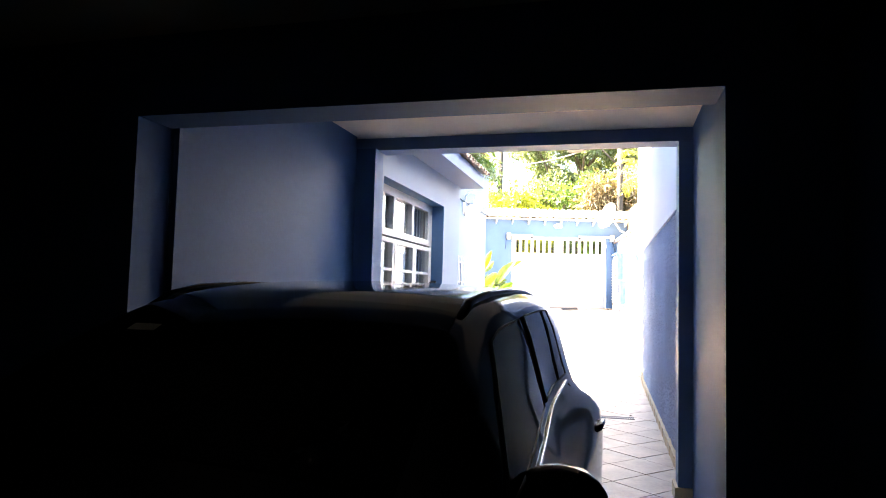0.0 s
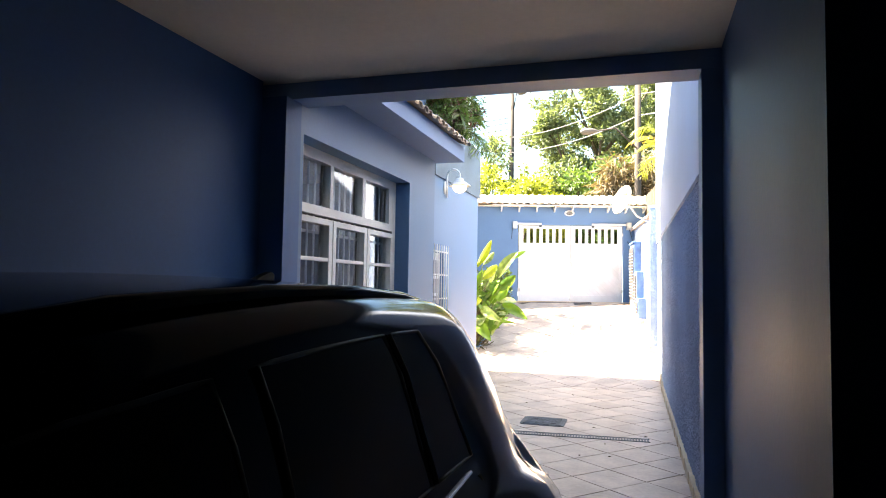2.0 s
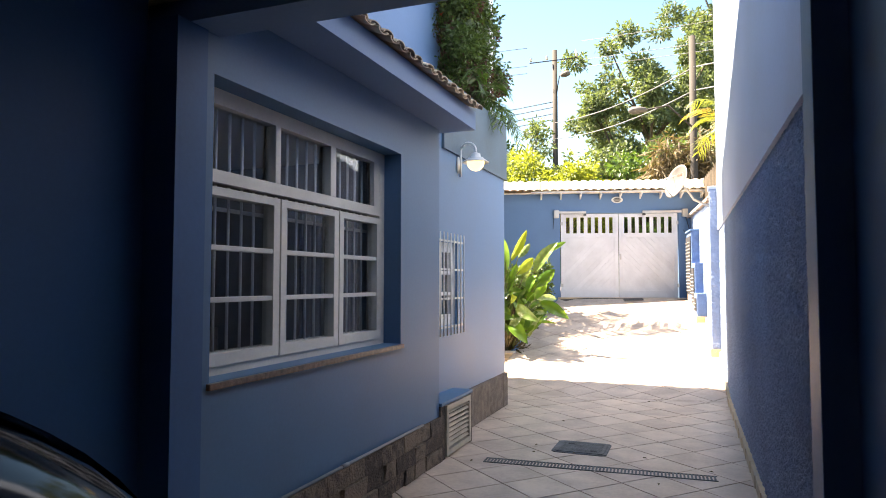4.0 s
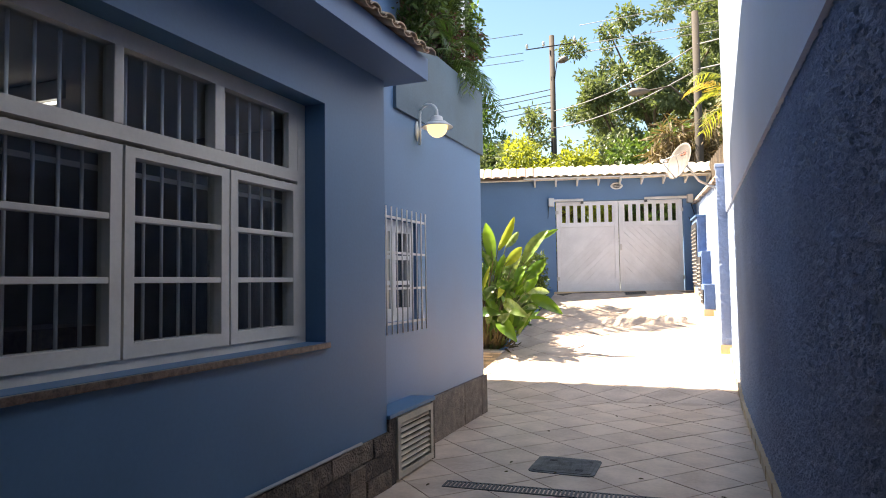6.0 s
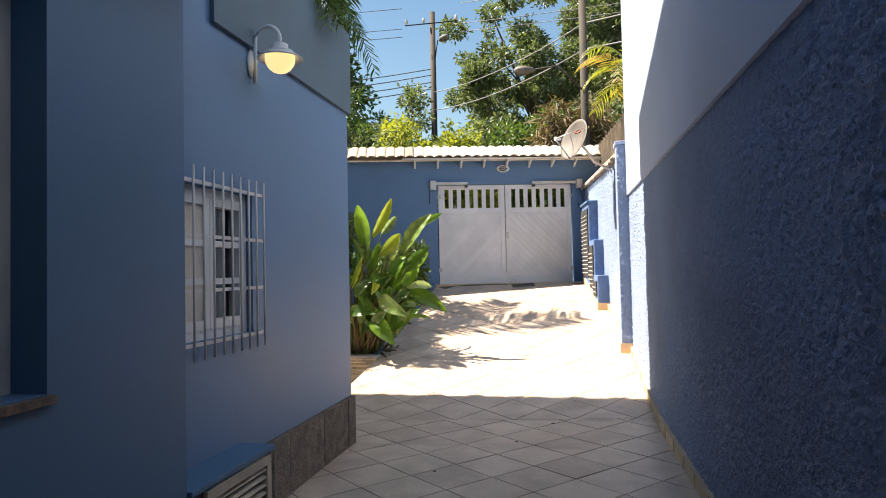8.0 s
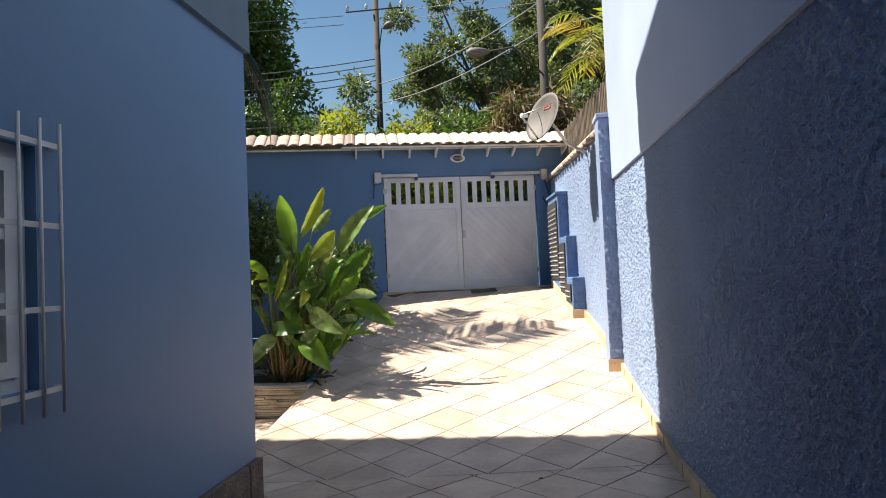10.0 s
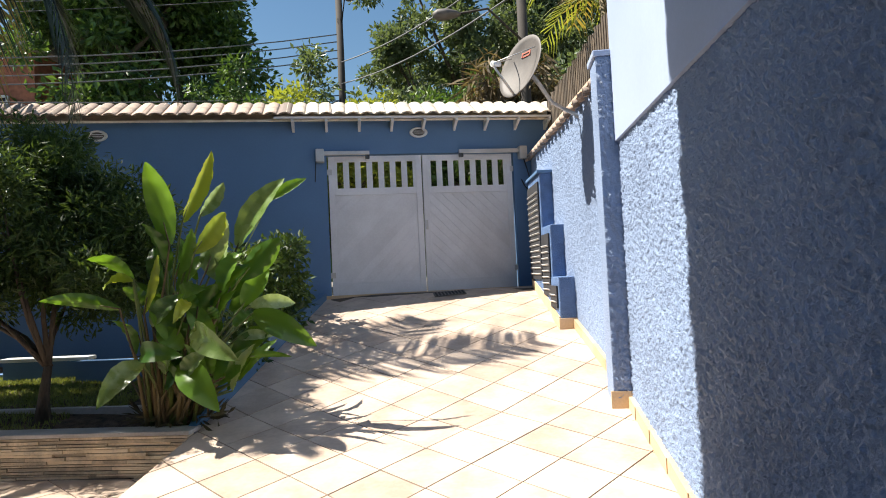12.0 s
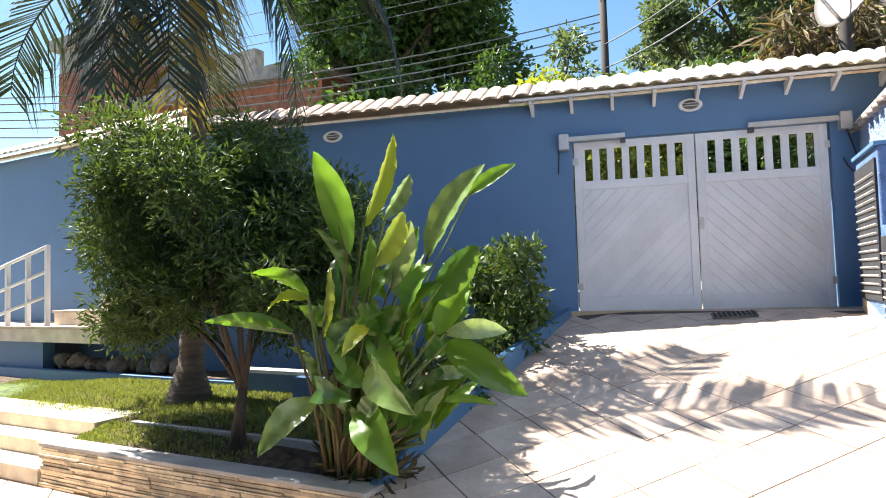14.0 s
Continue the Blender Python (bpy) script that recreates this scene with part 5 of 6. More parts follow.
def branch_tree(t, base, height, spread, trunk_r, seed, limbs=6, lean=(0, 0), fork=0.35):
    """A trunk with limbs and twigs; returns the tips."""
    rg = random.Random(seed)
    base = Vector(base)
    top = base + Vector((lean[0], lean[1], height * 0.75))
    bm = bmesh.new()
    pts = [base + (top - base) * s + Vector((rg.uniform(-1, 1), rg.uniform(-1, 1), 0)) * 0.03 * height * s for s in (0, 0.15, 0.35, 0.55, 0.75, 1)]
    tube(bm, pts, [trunk_r * 1.35, trunk_r, trunk_r * 0.85, trunk_r * 0.65, trunk_r * 0.45, trunk_r * 0.25], 10)
    part("trunk", bm, BARK, t)
    tips = [top]
    for k in range(limbs):
        s = fork + (0.95 - fork) * k / limbs
        st = base + (top - base) * s
        a = k * 2.4 + rg.uniform(-0.4, 0.4)
        r = spread * rg.uniform(0.6, 1.0)
        end = st + Vector((math.cos(a) * r, math.sin(a) * r, height * rg.uniform(0.18, 0.42)))
        mid = (st + end) / 2 + Vector((0, 0, -0.05 * height)) + Vector((rg.uniform(-1, 1), rg.uniform(-1, 1), 0)) * 0.08 * spread
        bm = bmesh.new()
        tube(bm, [st, mid, end], [trunk_r * 0.5, trunk_r * 0.33, trunk_r * 0.12], 7)
        for q in range(3):
            e2 = mid + (end - mid) * rg.uniform(0.1, 0.9) + Vector((rg.uniform(-1, 1), rg.uniform(-1, 1), rg.uniform(0.0, 0.9))) * spread * 0.38
            tube(bm, [mid + (end - mid) * 0.3 * q, e2], [trunk_r * 0.22, trunk_r * 0.06], 5)
            tips.append(e2)
        part("limb", bm, BARK, t)
        tips.append(end)
    return tips


def big_leaf(bl, tip, w, seed, curl=0.18):
    """A paddle leaf from blade base bl to tip: arched, folded on its rib, with a wavy margin."""
    rg = random.Random(seed)
    bl, tip = Vector(bl), Vector(tip)
    ax = tip - bl
    L = ax.length
    ax.normalize()
    side = ax.cross(Vector((rg.uniform(-0.5, 0.5), -1, rg.uniform(-0.2, 0.4)))).normalized()
    if abs(ax.z) > 0.75:
        side = (Matrix.Rotation(rg.uniform(-0.35, 0.35), 3, ax) @ side)
    nor = side.cross(ax).normalized()
    if nor.z < 0:
        nor = -nor
    bm = bmesh.new()
    n = 26
    rows = []
    for i in range(n + 1):
        s = i / n
        c = bl + ax * L * s + nor * (curl * L * math.sin(math.pi * s)) - Vector((0, 0, 1)) * 0.10 * L * s * s
        ww = w * 0.54 * (math.sin(math.pi * (0.03 + 0.97 * s) ** 0.9) ** 0.75 if i < n else 0.02)
        wav = 0.005 * math.sin(i * 1.1 + seed) + (0.0022 if i % 2 else -0.0022)
        rows.append([bm.verts.new(c + side * ww * u + nor * (abs(u) * ww * 0.45 + wav * abs(u))) for u in (-1, -0.55, 0, 0.55, 1)])
    for r0, r1 in zip(rows, rows[1:]):
        for k in range(4):
            bm.faces.new((r0[k], r0[k + 1], r1[k + 1], r1[k])).smooth = True
    return bm


def heliconia():
    t = thing("broadleaf_plant", (-3.12, 15.42, 0.36), "tall broad-leaved green plant with paddle leaves in the planter", "plant")
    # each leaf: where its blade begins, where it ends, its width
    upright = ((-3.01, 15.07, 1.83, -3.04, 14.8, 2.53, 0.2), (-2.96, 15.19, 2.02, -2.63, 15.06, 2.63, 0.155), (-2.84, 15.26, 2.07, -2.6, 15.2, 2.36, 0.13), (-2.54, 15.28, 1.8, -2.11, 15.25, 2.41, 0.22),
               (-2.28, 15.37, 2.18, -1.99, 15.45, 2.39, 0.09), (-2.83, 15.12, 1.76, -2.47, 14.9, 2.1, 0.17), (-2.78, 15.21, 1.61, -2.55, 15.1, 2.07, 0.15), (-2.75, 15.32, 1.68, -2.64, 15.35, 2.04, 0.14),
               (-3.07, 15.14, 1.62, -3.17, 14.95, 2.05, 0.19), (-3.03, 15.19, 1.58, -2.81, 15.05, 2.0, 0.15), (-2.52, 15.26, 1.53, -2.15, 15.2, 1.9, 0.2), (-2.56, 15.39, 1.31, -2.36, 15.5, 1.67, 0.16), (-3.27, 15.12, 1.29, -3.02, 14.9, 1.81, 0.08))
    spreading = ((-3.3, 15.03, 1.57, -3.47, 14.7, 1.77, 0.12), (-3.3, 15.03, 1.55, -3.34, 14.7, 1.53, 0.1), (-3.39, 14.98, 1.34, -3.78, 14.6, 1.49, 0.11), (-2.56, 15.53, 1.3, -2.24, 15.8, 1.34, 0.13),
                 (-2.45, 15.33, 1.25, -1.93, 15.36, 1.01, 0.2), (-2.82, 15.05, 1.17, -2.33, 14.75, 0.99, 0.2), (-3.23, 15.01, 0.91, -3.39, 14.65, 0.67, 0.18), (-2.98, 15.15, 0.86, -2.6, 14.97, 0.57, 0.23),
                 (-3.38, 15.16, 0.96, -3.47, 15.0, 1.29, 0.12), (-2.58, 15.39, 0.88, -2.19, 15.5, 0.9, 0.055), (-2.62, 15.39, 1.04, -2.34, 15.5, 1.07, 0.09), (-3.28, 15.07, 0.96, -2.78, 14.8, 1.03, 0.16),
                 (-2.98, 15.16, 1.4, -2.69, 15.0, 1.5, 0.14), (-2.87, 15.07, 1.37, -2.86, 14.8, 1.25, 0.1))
    rg = random.Random(4)
    young, pale = (1, 5, 12, 14, 26), (2, 3, 6, 16, 18, 19, 23)
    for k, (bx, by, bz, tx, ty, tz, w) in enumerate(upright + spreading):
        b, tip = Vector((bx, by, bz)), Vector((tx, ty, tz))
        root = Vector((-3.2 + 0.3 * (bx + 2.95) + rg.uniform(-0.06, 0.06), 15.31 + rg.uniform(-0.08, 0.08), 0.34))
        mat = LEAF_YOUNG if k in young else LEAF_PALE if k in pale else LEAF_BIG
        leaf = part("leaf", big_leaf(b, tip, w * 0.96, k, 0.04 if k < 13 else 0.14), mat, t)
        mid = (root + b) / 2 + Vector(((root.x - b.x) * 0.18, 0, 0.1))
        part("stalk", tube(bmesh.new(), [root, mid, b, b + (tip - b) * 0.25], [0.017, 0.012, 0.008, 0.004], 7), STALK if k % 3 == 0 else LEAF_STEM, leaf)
    # short inner leaves and leaves turned away
    for k in range(76):
        a = rg.uniform(0, 6.28)
        root = Vector((-3.16 + 0.14 * math.cos(a), 15.33 + 0.1 * math.sin(a), 0.34))
        back = k % 2
        b = Vector((-2.97 + rg.uniform(-0.3, 0.34), 15.2 + 0.26 * back + rg.uniform(-0.1, 0.1), rg.uniform(0.6, 1.55)))
        tip = b + Vector((rg.uniform(-0.24, 0.3), rg.uniform(-0.12, 0.2), rg.uniform(0.1, 0.5)))
        leaf = part("leaf", big_leaf(b, tip, 0.085 + 0.08 * rg.random(), 60 + k, 0.08), LEAF_PALE if k % 5 == 0 else LEAF_BIG, t)
        part("stalk", tube(bmesh.new(), [root, root.lerp(b, 0.6) + Vector((0, 0, 0.06)), b], [0.018, 0.013, 0.007], 6), LEAF_STEM if k % 2 else STALK, leaf)
    for k in range(22):
        a, r = rg.uniform(0, 6.28), rg.uniform(0.02, 0.24)
        root = Vector((-3.18 + r * math.cos(a), 15.32 + r * 0.5 * math.sin(a), 0.33))
        e = root + Vector((rg.uniform(-0.2, 0.2), rg.uniform(-0.12, 0.12), rg.uniform(0.4, 0.8)))
        part("dry_stem", tube(bmesh.new(), [root, (root + e) / 2 + Vector((0.02, 0, 0.03)), e], [0.014, 0.011, 0.004], 6), STALK, t)
    leaf_cloud("leaf_litter", [((-3.15, 15.38, 0.40), (0.42, 0.16, 0.06))], 260, 0.16, STALK, t, 5, 0.16)


heliconia()


def bush_tree():
    t = thing("garden_tree", (-4.45, 15.5, 0.42), "small dense dark green garden tree with a slender trunk", "tree")
    rg = random.Random(7)
    bm = bmesh.new()
    tube(bm, [(-4.45, 15.5, 0.36), (-4.43, 15.5, 0.6), (-4.4, 15.52, 0.85)], [0.075, 0.045, 0.035], 10)
    part("trunk", bm, BARK, t)
    blobs = []
    for k in range(104):
        u, v = rg.uniform(0, 6.28), rg.uniform(-0.85, 1)
        c = Vector((-5.1 + 1.55 * math.cos(u) * math.sqrt(1 - v * v * 0.7) * rg.uniform(0.3, 1), 15.75 + 0.9 * math.sin(u) * rg.uniform(0.2, 1), 2.28 + 1.2 * v * rg.uniform(0.5, 1)))
        r = rg.uniform(0.2, 0.38)
        off = abs(c.x + 4.93)
        c.z = min(c.z, 3.7 - min(1.6 * off, 0.64 + 0.3 * off) - rg.uniform(0.7, 1.1) * r)
        blobs.append((c, (r, r, r * 0.8)))
        low = Vector((-5.1 + rg.uniform(-0.5, 1.35), 15.6 + rg.uniform(-0.5, 0.6), rg.uniform(1.35, 1.75)))
        if k < 24:
            blobs.append((low, (0.26, 0.26, 0.18)))
        if k % 13 == 0:
            st = Vector((-4.4, 15.52, 0.85)) + Vector((rg.uniform(-0.02, 0.02), 0, 0))
            bm = bmesh.new()
            mid = (st + c) / 2 + Vector((rg.uniform(-0.12, 0.12), 0, -0.08))
            tube(bm, [st, st.lerp(mid, 0.5) + Vector((rg.uniform(-0.06, 0.06), 0, 0.06)), mid, c], [0.026, 0.021, 0.015, 0.005], 7)
            part("limb", bm, BARK, t)
    for k in range(30):
        r = rg.uniform(0.16, 0.28)
        blobs.append((Vector((rg.uniform(-4.5, -3.55), rg.uniform(15.7, 16.2), rg.uniform(1.45, 2.5))), (r, r, r * 0.8)))
    leaf_cloud("crown", blobs, 56000, 0.075, LEAF_BUSH, t, 6, 0.27, 0.1, 0.35)


bush_tree()


def shrub():
    t = thing("flowering_shrub", (-3.35, 18.2, 1.0), "dark green shrub with a few orange flowers beside the gate", "shrub")
    rg = random.Random(17)
    blobs = [((-3.35 + rg.uniform(-0.45, 0.4), 18.1 + rg.uniform(-0.5, 0.5), 1.45 + rg.uniform(-0.3, 0.45)), (0.25, 0.25, 0.22)) for _ in range(14)]
    for k in range(5):
        part("stem", tube(bmesh.new(), [(-3.35, 18.1, 0.9), blobs[k][0]], [0.02, 0.008], 6), BARK, t)
    blobs += [((-3.12 + rg.uniform(-0.2, 0.16), 16.3 + 0.17 * k, ground_z(16.3 + 0.17 * k) + rg.uniform(0.05, 0.4)), (0.24, 0.2, 0.2)) for k in range(13)]
    leaf_cloud("foliage", blobs, 5200, 0.09, LEAF_BUSH, t, 18, 0.45, 0.1, 0.3)
    leaf_cloud("flowers", blobs[:5], 24, 0.05, FLOWER, t, 19, 0.8)


shrub()


def frond(root, tip, sag, n, leaflet, mat, t, name="frond", hang_down=0.7, dense=1, slim=0.017, droop=1.0):
    """A feather palm leaf: a bent rib with hanging leaflets."""
    root, tip = Vector(root), Vector(tip)
    bm = bmesh.new()
    pts = []
    for i in range(n + 1):
        s = i / n
        p = root.lerp(tip, 1 - (1 - s) ** droop)
        p.z = root.z + (tip.z - root.z) * s ** droop
        p.z += sag * 4 * s * (1 - s)
        pts.append(p)
    tube(bm, pts, [0.028 * min(1, leaflet / 0.8) * (1 - 0.85 * i / n) for i in range(n + 1)], 5)
    rg = random.Random(int(abs(tip.x * 991 + tip.y * 613 + tip.z * 389)))
    for i in range(2, n + 1):
        d = (pts[i] - pts[i - 1]).normalized()
        side = d.cross(Vector((0, 0, 1))).normalized()
        for q in range(dense):
            s = i / n
            for sg in (-1, 1):
                if rg.random() < 0.14:
                    continue
                base = pts[i - 1].lerp(pts[i], (q + rg.uniform(0, 0.9)) / dense)
                L = leaflet * (0.45 + 0.9 * math.sin(math.pi * min(1, 0.1 + s * 0.82))) * rg.uniform(0.65, 1.12)
                w = slim * leaflet * rg.uniform(0.7, 1.2)
                hd = hang_down * rg.uniform(0.9, 1.1)
                out = (side * sg + d * rg.uniform(0.6, 0.8)).normalized()
                e = base + out * L * 0.5 + Vector((0, 0, -hd * L * 0.14))
                e2 = e + Vector((0, 0, -L * 0.3 * hd)) + (side * sg * rg.uniform(0.3, 0.45) + d * rg.uniform(0.5, 0.65)) * L * 0.5
                a0, a1 = bm.verts.new(base - d * w * 0.6), bm.verts.new(base + d * w * 0.6)
                b0, b1 = bm.verts.new(e - d * w), bm.verts.new(e + d * w)
                c = bm.verts.new(e2)
                bm.faces.new((a0, a1, b1, b0))
                bm.faces.new((b0, b1, c))
    return part(name, bm, mat, t)


def coconut():
    t = thing("coconut_palm", (-6.25, 16.55, 0.5), "coconut palm with drooping feathery fronds on the lawn", "palm")
    trunk = [(-6.25, 16.55, 0.42), (-6.24, 16.55, 0.62), (-6.23, 16.56, 0.9), (-6.2, 16.58, 1.6), (-6.17, 16.6, 2.6), (-6.15, 16.6, 3.7), (-6.1, 16.6, 5.4)]
    bm = bmesh.new()
    n = 46
    pts, rad = [], []
    for i in range(n + 1):
        s = i / n * (len(trunk) - 1)
        k = min(int(s), len(trunk) - 2)
        pts.append(Vector(trunk[k]).lerp(Vector(trunk[k + 1]), s - k))
        z = pts[-1].z
        rad.append((0.26 - 0.13 * min(1, (z - 0.42) / 0.45) if z < 0.87 else 0.13 - 0.012 * (z - 0.87)) * (1.05 if i % 2 else 0.97))
    tube(bm, pts, rad, 14)
    part("trunk", bm, PALM_BARK, t, "ringed grey trunk")
    top = Vector((-6.1, 16.6, 5.35))
    ends = ((-5.35, 15.6, 3.5), (-9.2, 16.3, 4.2), (-5.6, 15.9, 3.3), (-7.6, 16.4, 3.9), (-8.2, 18.6, 4.1),
            (-7.9, 14.9, 4.4), (-4.0, 17.3, 6.6), (-7.6, 16.0, 7.4), (-5.6, 18.2, 7.3), (-6.5, 15.0, 7.0), (-6.3, 15.5, 3.6), (-5.7, 15.3, 3.4), (-5.1, 17.0, 3.45), (-4.2, 17.6, 3.9))
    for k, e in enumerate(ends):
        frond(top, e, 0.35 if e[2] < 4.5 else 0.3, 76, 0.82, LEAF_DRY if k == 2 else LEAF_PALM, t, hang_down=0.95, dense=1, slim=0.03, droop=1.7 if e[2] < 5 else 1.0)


coconut()


def areca():
    t = thing("areca_palm", (1.1, 17.9, 0.0), "yellow-green feather palm growing behind the boundary wall", "palm")
    for k in range(3):
        part("stem", tube(bmesh.new(), [(1.1 + 0.1 * k, 17.9, 0), (0.95 + 0.05 * k, 17.9 + 0.05 * k, 4.7)], [0.07, 0.05], 8), STALK, t)
    top = Vector((0.98, 17.9, 4.7))
    rg = random.Random(31)
    for k in range(13):
        a = k * 2.4
        r = rg.uniform(0.6, 1.1)
        e = top + Vector((r * math.cos(a), r * math.sin(a) * 0.9, rg.uniform(-0.5, 0.7)))
        frond(top + Vector((0, 0, rg.uniform(-0.2, 0.2))), e, 0.3, 22, 0.42, LEAF_DRY if k % 6 == 0 else LEAF_LIME, t, hang_down=0.8, slim=0.03)


areca()


def terrace_plants():
    t = thing("terrace_planting", (-2.45, 11.0, 3.6), "dense dark shrubs with hanging ferns and red blooms on the terrace", "shrub")
    rg = random.Random(41)
    blobs = [((-2.38 + rg.uniform(-0.25, 0.12), 10.5 + 1.45 * rg.random(), 3.95 + 1.5 * rg.random()), (0.26, 0.28, 0.26)) for _ in range(26)]
    for k in range(6):
        part("stem", tube(bmesh.new(), [(-2.4, 10.4 + 0.22 * k, 3.58), blobs[k][0]], [0.03, 0.01], 6), BARK, t)
    leaf_cloud("foliage", blobs, 20000, 0.06, LEAF_BUSH, t, 42, 0.5, 0.2, 0.3)
    leaf_cloud("bronze_foliage", blobs[::2], 6500, 0.06, BRONZE, t, 44, 0.5, 0.2, 0.3)
    leaf_cloud("bloom", [blobs[3], blobs[9], blobs[14]], 40, 0.07, FLOWER, t, 43, 0.7)
    for k in range(9):
        b = Vector((-2.2, 10.3 + 0.2 * k, 3.85))
        frond(b, b + Vector((rg.uniform(0.15, 0.4), rg.uniform(-0.2, 0.7), rg.uniform(-0.45, 0.1))), 0.15, 26, 0.2, LEAF_DARK, t, "fern_frond", slim=0.05)


terrace_plants()

# ---- beyond the street wall ----


def far_tree(name, base, height, spread, blob_r, n, size, mat, seed, label, squash=0.75, trunk=0.3, extra=0, droop=0.2, limbs=8):
    t = thing(name, base, label, "tree")
    tips = branch_tree(t, base, height, spread, trunk, seed, limbs)
    rg = random.Random(seed + 1)
    blobs = []
    for p in tips:
        r = blob_r * rg.uniform(0.6, 1.15)
        blobs.append((p, (r, r, r * squash)))
    for k in range(extra):
        a, rr = rg.uniform(0, 6.28), spread * math.sqrt(rg.random()) * 1.1
        c = Vector(base) + Vector((rr * math.cos(a), rr * math.sin(a), height * rg.uniform(0.35, 1.02)))
        r = blob_r * rg.uniform(0.5, 1.1)
        blobs.append((c, (r, r, r * squash)))
    leaf_cloud("crown", blobs, n, size, mat, t, seed + 2, 0.45, droop, 0.3)


far_tree("mango_tree", (-13.4, 31.95, 0), 14.5, 4.03, 1.43, 62000, 0.26, LEAF_DARK, 51, "large dense dark green tree beyond the street wall", extra=44, trunk=0.55)
far_tree("street_tree", (-1.5, 33.0, 0), 11.4, 3.2, 0.66, 52000, 0.185, LEAF_LIGHT, 61, "tall airy olive green tree beyond the street wall", extra=110, trunk=0.2, limbs=14)
far_tree("street_tree", (2.4, 34.0, 0), 13.5, 3.4, 0.68, 48000, 0.19, LEAF_LIGHT, 67, "tall airy olive green tree beyond the street wall", extra=100, trunk=0.2, limbs=13)
for x, y, h, sd, mt in ((-4.2, 25.5, 5.9, 71, LEAF_LIME), (-5.7, 27.0, 6.3, 72, LEAF_LIGHT), (-7.6, 28.6, 6.9, 73, LEAF_DARK), (-1.4, 26.5, 5.8, 77, LEAF_DARK), (-2.8, 28.0, 6.4, 78, LEAF_LIGHT), (0.4, 27.0, 6.2, 79, LEAF_LIGHT), (-6.6, 24.6, 4.6, 80, LEAF_DARK)):
    far_tree("roadside_bush", (x, y, 0), h, 1.7, 0.55, 11000, 0.16, mt, sd, "bright tangled bush beyond the street wall", extra=30, trunk=0.08, limbs=11)
far_tree("hedge_tree", (-19.0, 33.0, 0), 8.0, 4.0, 1.4, 9000, 0.35, LEAF_DARK, 81, "green tree among houses beyond the wall", extra=16, trunk=0.2)
far_tree("hedge_tree", (-31.0, 36.0, 0), 9.5, 4.0, 1.5, 9000, 0.4, LEAF_DARK, 83, "green tree among houses beyond the wall", extra=16, trunk=0.2)
vine = thing("dry_creeper", (-0.2, 23.2, 0.0), "straw-coloured hanging creeper on the utility pole", "creeper")
part("stem", tube(bmesh.new(), [(-0.1, 23.1, 0), (-0.2, 23.2, 5.6)], [0.06, 0.03], 6), BARK, vine)
leaf_cloud("foliage", [((-0.75 + 0.3 * k, 23.2, 4.8 + 0.4 * math.sin(k * 2.0)), (0.4, 0.4, 0.8)) for k in range(6)], 2300, 0.45, STRAW, vine, 92, 0.06, 1.6, 0.2)


def utility_pole(x, y, h, r, label):
    t = thing("utility_pole", (x, y, 0), label, "utility pole", "utility poles in the street")
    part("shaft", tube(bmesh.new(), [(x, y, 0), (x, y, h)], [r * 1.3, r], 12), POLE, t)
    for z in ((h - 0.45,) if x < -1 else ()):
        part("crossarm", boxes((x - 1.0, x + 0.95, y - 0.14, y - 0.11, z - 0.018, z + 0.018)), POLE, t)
        for dx in (-0.95, -0.3, 0.9):
            part("insulator", spin(bmesh.new(), [(0.03, 0), (0.06, 0.04), (0.045, 0.09), (0.06, 0.13), (0.02, 0.18)], Matrix.Translation((x + dx, y - 0.11, z + 0.05)), 8), GREYMET, t)
    return t


utility_pole(-5.0, 29.4, 10.95, 0.10, "grey concrete utility pole with crossarms")
utility_pole(0.2, 22.7, 8.45, 0.088, "grey concrete utility pole with a street lamp arm")


def street_lamp(base, head, label):
    t = thing("street_lamp", base, label, "street lamp", "street lamps on the poles")
    base, head = Vector(base), Vector(head)
    mid = (base + head) / 2 + Vector((0, 0, 0.35))
    part("arm", tube(bmesh.new(), [base, mid, head], 0.025, 8), POLE, t)
    d = (head - mid).normalized()
    q = Vector((d.x, d.y, 0)).normalized().to_track_quat('Z', 'Y').to_matrix().to_4x4()
    part("head", spin(bmesh.new(), [(0.03, -0.08), (0.09, 0.0), (0.15, 0.18), (0.15, 0.36), (0.06, 0.46)], Matrix.Translation(head) @ q @ Matrix.Diagonal((1, 0.7, 1, 1)), 16), DISH, t)


street_lamp((0.15, 22.6, 5.9), (-1.05, 22.5, 6.45), "grey street lamp on a curved steel arm")
street_lamp((-4.9, 29.3, 9.2), (-4.62, 29.0, 9.75), "grey street lamp on a curved steel arm")


def cable_run(a, b, sag, r=0.018):
    a, b = Vector(a), Vector(b)
    t = thing("power_line", a, "sagging grey overhead power line along the street", "power line", "power lines along the street")
    part("wire", tube(bmesh.new(), [a.lerp(b, i / 14) - Vector((0, 0, sag * 4 * (i / 14) * (1 - i / 14))) for i in range(15)], r, 5), CABLE, t)


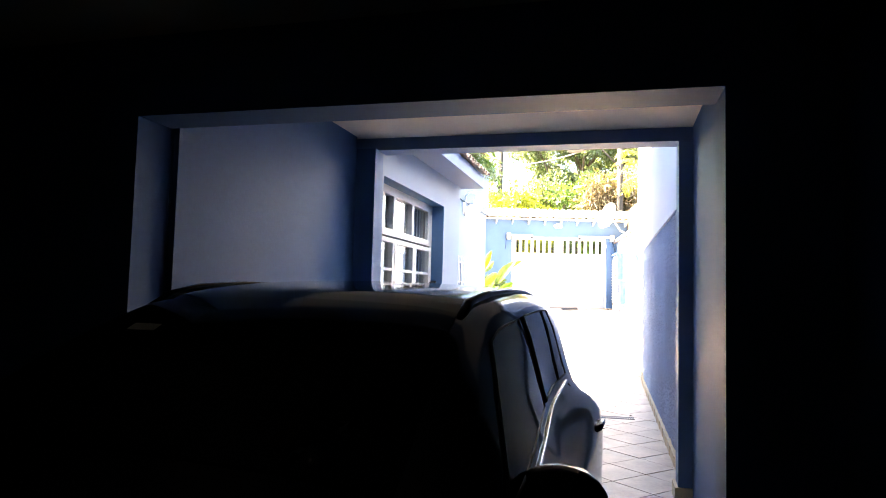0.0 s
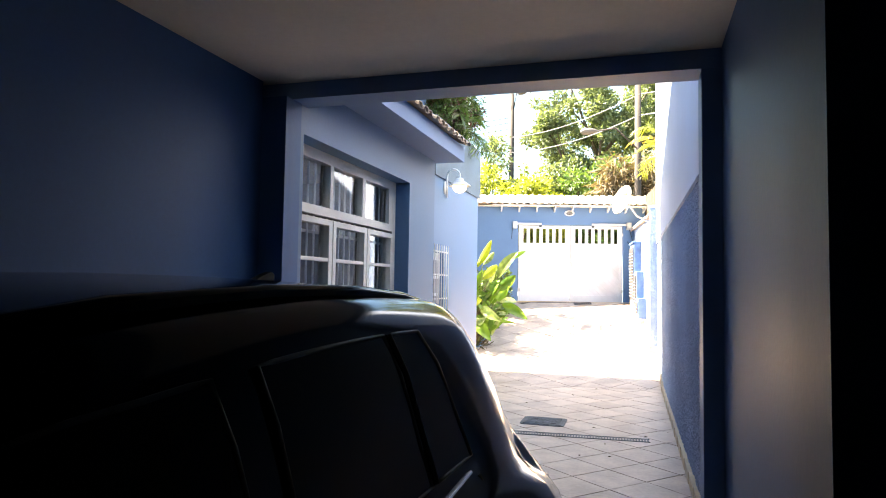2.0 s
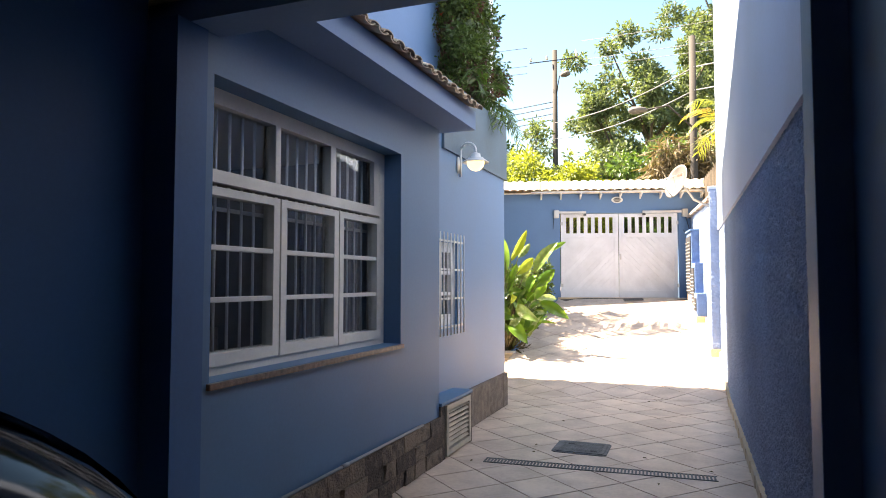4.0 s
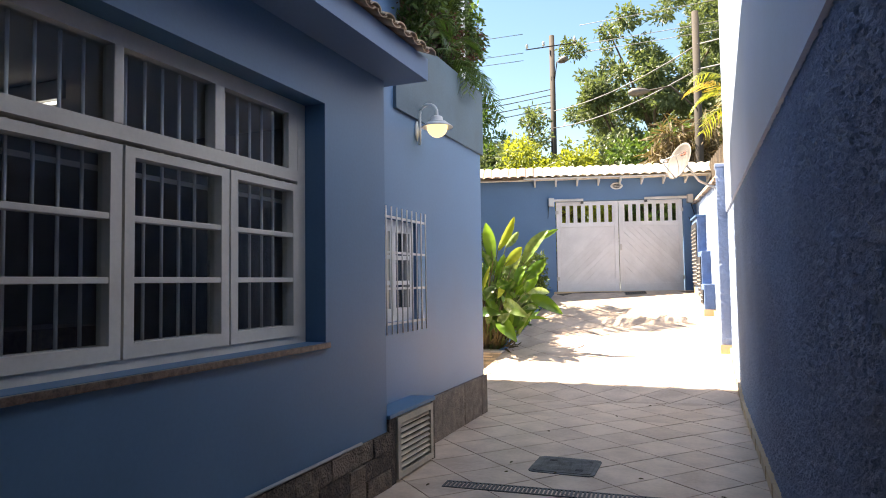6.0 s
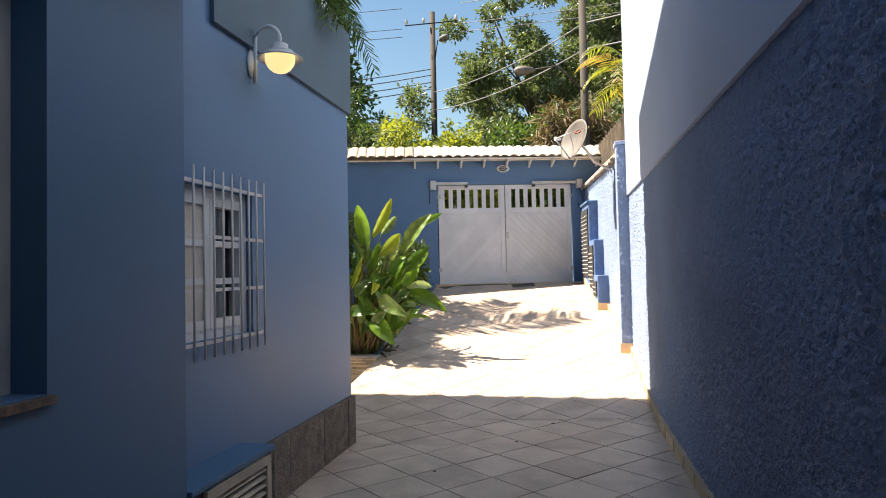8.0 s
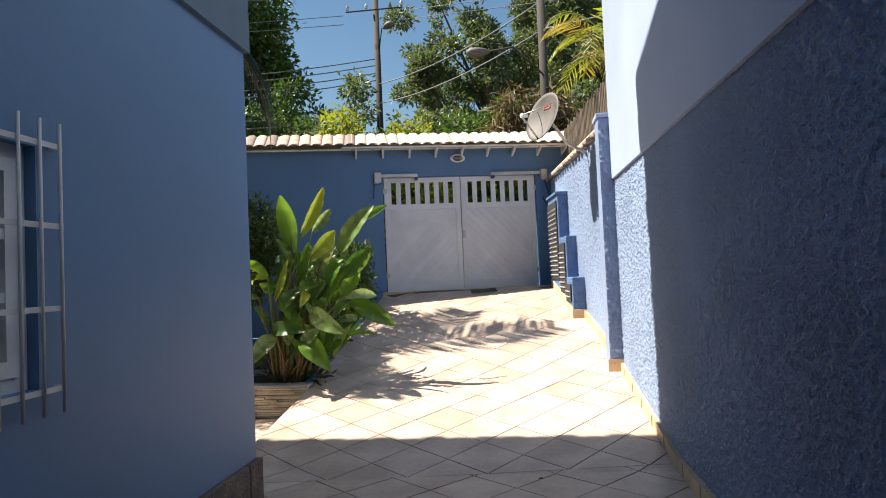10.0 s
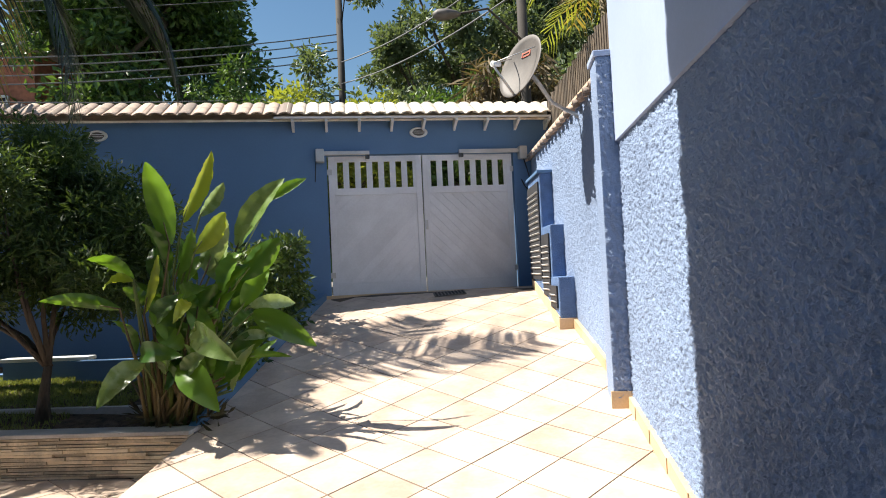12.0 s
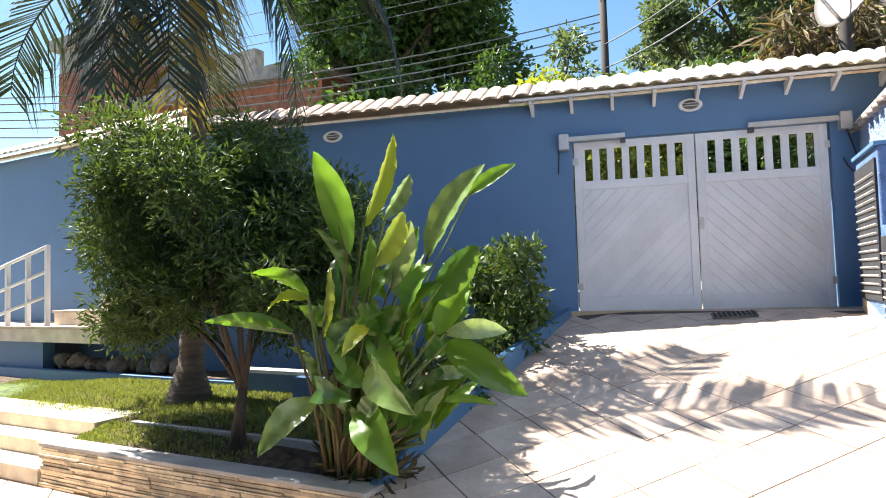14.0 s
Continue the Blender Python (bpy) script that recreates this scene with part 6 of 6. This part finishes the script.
for z, low, sag in ((8.8, 7.0, 1.0), (8.58, 6.88, 1.02), (8.32, 6.72, 1.04), (8.08, 6.5, 1.02), (6.95, 6.2, 0.6), (6.8, 6.1, 0.75)):
    cable_run((-5.05, 29.2, z), (-24.1, 17.2, low), sag)
for z in (7.95, 7.3):
    cable_run((-4.95, 29.2, z), (0.25, 22.6, z - 0.4), 0.25)
    cable_run((0.3, 22.6, z - 0.4), (16, 14, z - 0.2), 0.3)
for z in (9.9, 10.2, 10.95):
    cable_run((-6.1, 29.3, z + 0.2), (-32, 25.0, z + 0.3), 0.4, 0.012)
    cable_run((-3.9, 29.3, z + 0.2), (24, 24.0, z + 0.3), 0.4, 0.012)
cable_run((-5.05, 29.2, 6.8), (-9.5, 24.5, 4.2), 0.15)


def brick_house():
    t = thing("brick_house", (-24.0, 34.0, 0), "unplastered red brick house with a flat roof beyond the wall", "house")
    part("wall", boxes((-31.2, -26.2, 30.0, 38.0, 0, 12.1)), BRICKWORK, t, "red brick wall")
    part("upper_wall", boxes((-31.2, -26.2, 30.03, 38.0, 12.1, 13.2)), CONCRETE, t, "grey rendered upper wall")
    part("wall", boxes((-26.2, -15.8, 30.6, 38.0, 0, 9.6)), BRICKWORK, t, "red brick wall")
    part("roof", boxes((-31.5, -26.0, 29.7, 38.2, 13.2, 13.7)), CONCRETE, t)
    part("roof", boxes((-26.2, -15.4, 30.1, 38.2, 9.6, 10.1)), CONCRETE, t)
    part("parapet", boxes((-26.0, -20.0, 31.5, 32.0, 10.1, 11.6)), CONCRETE, t)
    for x in (-24.5, -21.0, -18.0):
        # solid dark panel, painted as the unlit room behind
        w = part("window", boxes((x, x + 1.2, 30.56, 30.62, 6.9, 8.1)), UNLIT_DARK, t)
        part("frame", boxes((x - 0.08, x, 30.52, 30.6, 6.85, 8.15), (x + 1.2, x + 1.28, 30.52, 30.6, 6.85, 8.15), (x, x + 1.2, 30.52, 30.6, 8.1, 8.18), (x, x + 1.2, 30.52, 30.6, 6.82, 6.9)), WHITE, w)


brick_house()
far_h = thing("plastered_house", (-44, 42, 0), "pale plastered house with a tiled roof far beyond the wall", "house")
part("wall", boxes((-52, -38, 40, 48, 0, 9.5)), CONCRETE, far_h)
part("roof", boxes((-52.5, -37.5, 39.5, 48.5, 9.5, 10.2)), CLAY, far_h)
structure("hill", boxes((-160, 120, 90, 100, -1, 9)), LEAF_DARK, "distant dark green wooded hill", "hill")

rg_f = random.Random(99)
for k in range(16):
    y = rg_f.uniform(7.6, 13.4)
    x = rg_f.uniform(-1.7, 0.45)
    a = rg_f.uniform(0, 6.28)
    lm = Matrix.Translation((x, y, 0.004)) @ Matrix.Rotation(a, 4, 'Z') @ Matrix.Diagonal((0.022, 0.011, 1, 1))
    bm = bmesh.new()
    rim = [bm.verts.new(lm @ Vector(v)) for v in ((-1, 0, 0), (-0.4, -0.8, 0.006), (0.5, -0.7, 0.008), (1, 0, 0.003), (0.5, 0.7, 0.01), (-0.4, 0.8, 0.006))]
    mid = bm.verts.new(lm @ Vector((0, 0, 0.0)))
    for q in range(6):
        bm.faces.new((rim[q], rim[(q + 1) % 6], mid))
    solid("fallen_leaf", bm, STALK, "small dry brown leaf lying on the floor", "leaf", "fallen leaves on the floor")

# ---- skirting and floor tiles ----
sk = structure("skirting", boxes((-0.012, 0.01, 0.0, 7.7, 0, 0.09), m=BW), GROUT, "peach tile skirting along the boundary wall", "skirting")


def sk_x(y):
    return 0.72 - 0.0135 * (y - 6.05) if y < 15.45 else 0.60 - 0.114 * (y - 15.75)


y = 6.07
while y < 19.6:
    y2 = y + 0.45
    if y < 12.95 < y2:
        y2 = 12.95
    if y < 15.44 < y2:
        y2 = 15.44
    if y > 15.78:
        part("skirting_tile", slope_prism(-0.035, 0.03, [(v - 15.75 + dv, ground_z(v) - 0.02, ground_z(v) + 0.10) for v, dv in ((y, 0.002), (y2, -0.002))], FAR), SKIRT, sk)
    elif not (15.40 < y < 15.78):
        part("skirting_tile", slope_prism(sk_x(y) - 0.035, sk_x(y) + 0.03, [(y + 0.002, ground_z(y) - 0.02, ground_z(y) + 0.10), (y2 - 0.002, ground_z(y2) - 0.02, ground_z(y2) + 0.10)]), SKIRT, sk)
    y = y2 if y2 < 15.43 or y2 > 15.5 else 15.79
part("skirting_tile", boxes((0.43, 0.60, 15.43, 15.46, 0.30, 0.50)), SKIRT, sk)
part("skirting_tile", boxes((0.59, 0.62, 5.81, 6.07, 0, 0.12), (0.62, 0.75, 5.80, 5.828, 0, 0.12)), SKIRT, sk)

SIDE = 0.43
TH = 0.010
FOLD_N, FOLD_P = Vector((-0.108, 1.0)).normalized(), Vector((-0.8, 12.96))
# each field: a start vertex, a turn in degrees, the side of the cross joint it lies on, its bounds, on the ramp or not
FIELDS = (((-0.46, 10.81), 3.5, -1, ((-2.14, 0.74), (3.3, 11.92)), False), ((-0.46, 10.81), 3.5, -1, ((-7.5, 0.70), (11.92, 13.75)), True),
          ((-0.79, 12.96), 6.2, 1, ((-2.9, 0.66), (11.92, 20.4)), True), ((-0.79, 12.96), 6.2, 1, ((-7.5, -2.9), (11.92, 15.05)), False))


def keep_side(poly, n, p0, sign, gap):
    out = []
    for i, p in enumerate(poly):
        q = poly[(i + 1) % len(poly)]
        a, b = n.dot(p - p0) * sign - gap, n.dot(q - p0) * sign - gap
        if a >= 0:
            out.append(p)
        if a * b < 0:
            out.append(p + (q - p) * (a / (a - b)))
    return out


tile_no = 0
rest = []
rg_t = random.Random(77)
h = SIDE / math.sqrt(2)
g = h - 0.0075
for start, turn, sign, ((x0, x1), (y0, y1)), ramp_part in FIELDS:
    rot = Matrix.Rotation(radians(turn), 2)
    for i in range(-45, 46):
        for j in range(-45, 46):
            c = Vector(start) + rot @ Vector(((i - j) * h, (i + j + 1) * h))
            if not (x0 - h < c.x < x1 + h and y0 - h < c.y < y1 + h):
                continue
            poly = [c + rot @ Vector(v) for v in ((g, 0), (0, g), (-g, 0), (0, -g))]
            poly = keep_side(poly, FOLD_N, FOLD_P, sign, 0.003)
            for axis, lim, way in ((0, x0, 1), (0, x1, -1), (1, y0, 1), (1, y1, -1)):
                poly = clip(poly, axis, lim, way)
            if len(poly) < 3:
                continue
            lift = rg_t.uniform(-0.0012, 0.0012)
            pts = [Vector((p.x, p.y, (ground_z(p.y) if ramp_part else 0.0) + lift - TH)) for p in poly]
            if 8.6 < c.y < 17.5 and c.x > -3.2 and tile_no < 300:
                part("tile", prism(pts, Vector((0, 0, TH))), TILE, floor)
                tile_no += 1
            else:
                rest.append(pts)
bm = bmesh.new()
for pts in rest:
    a = [bm.verts.new(p) for p in pts]
    b = [bm.verts.new(p + Vector((0, 0, TH))) for p in pts]
    bm.faces.new(b)
    for i in range(len(a)):
        bm.faces.new((a[i], a[(i + 1) % len(a)], b[(i + 1) % len(a)], b[i]))
tagged(part("tile_field", bm, TILE, floor), kind="stuff")
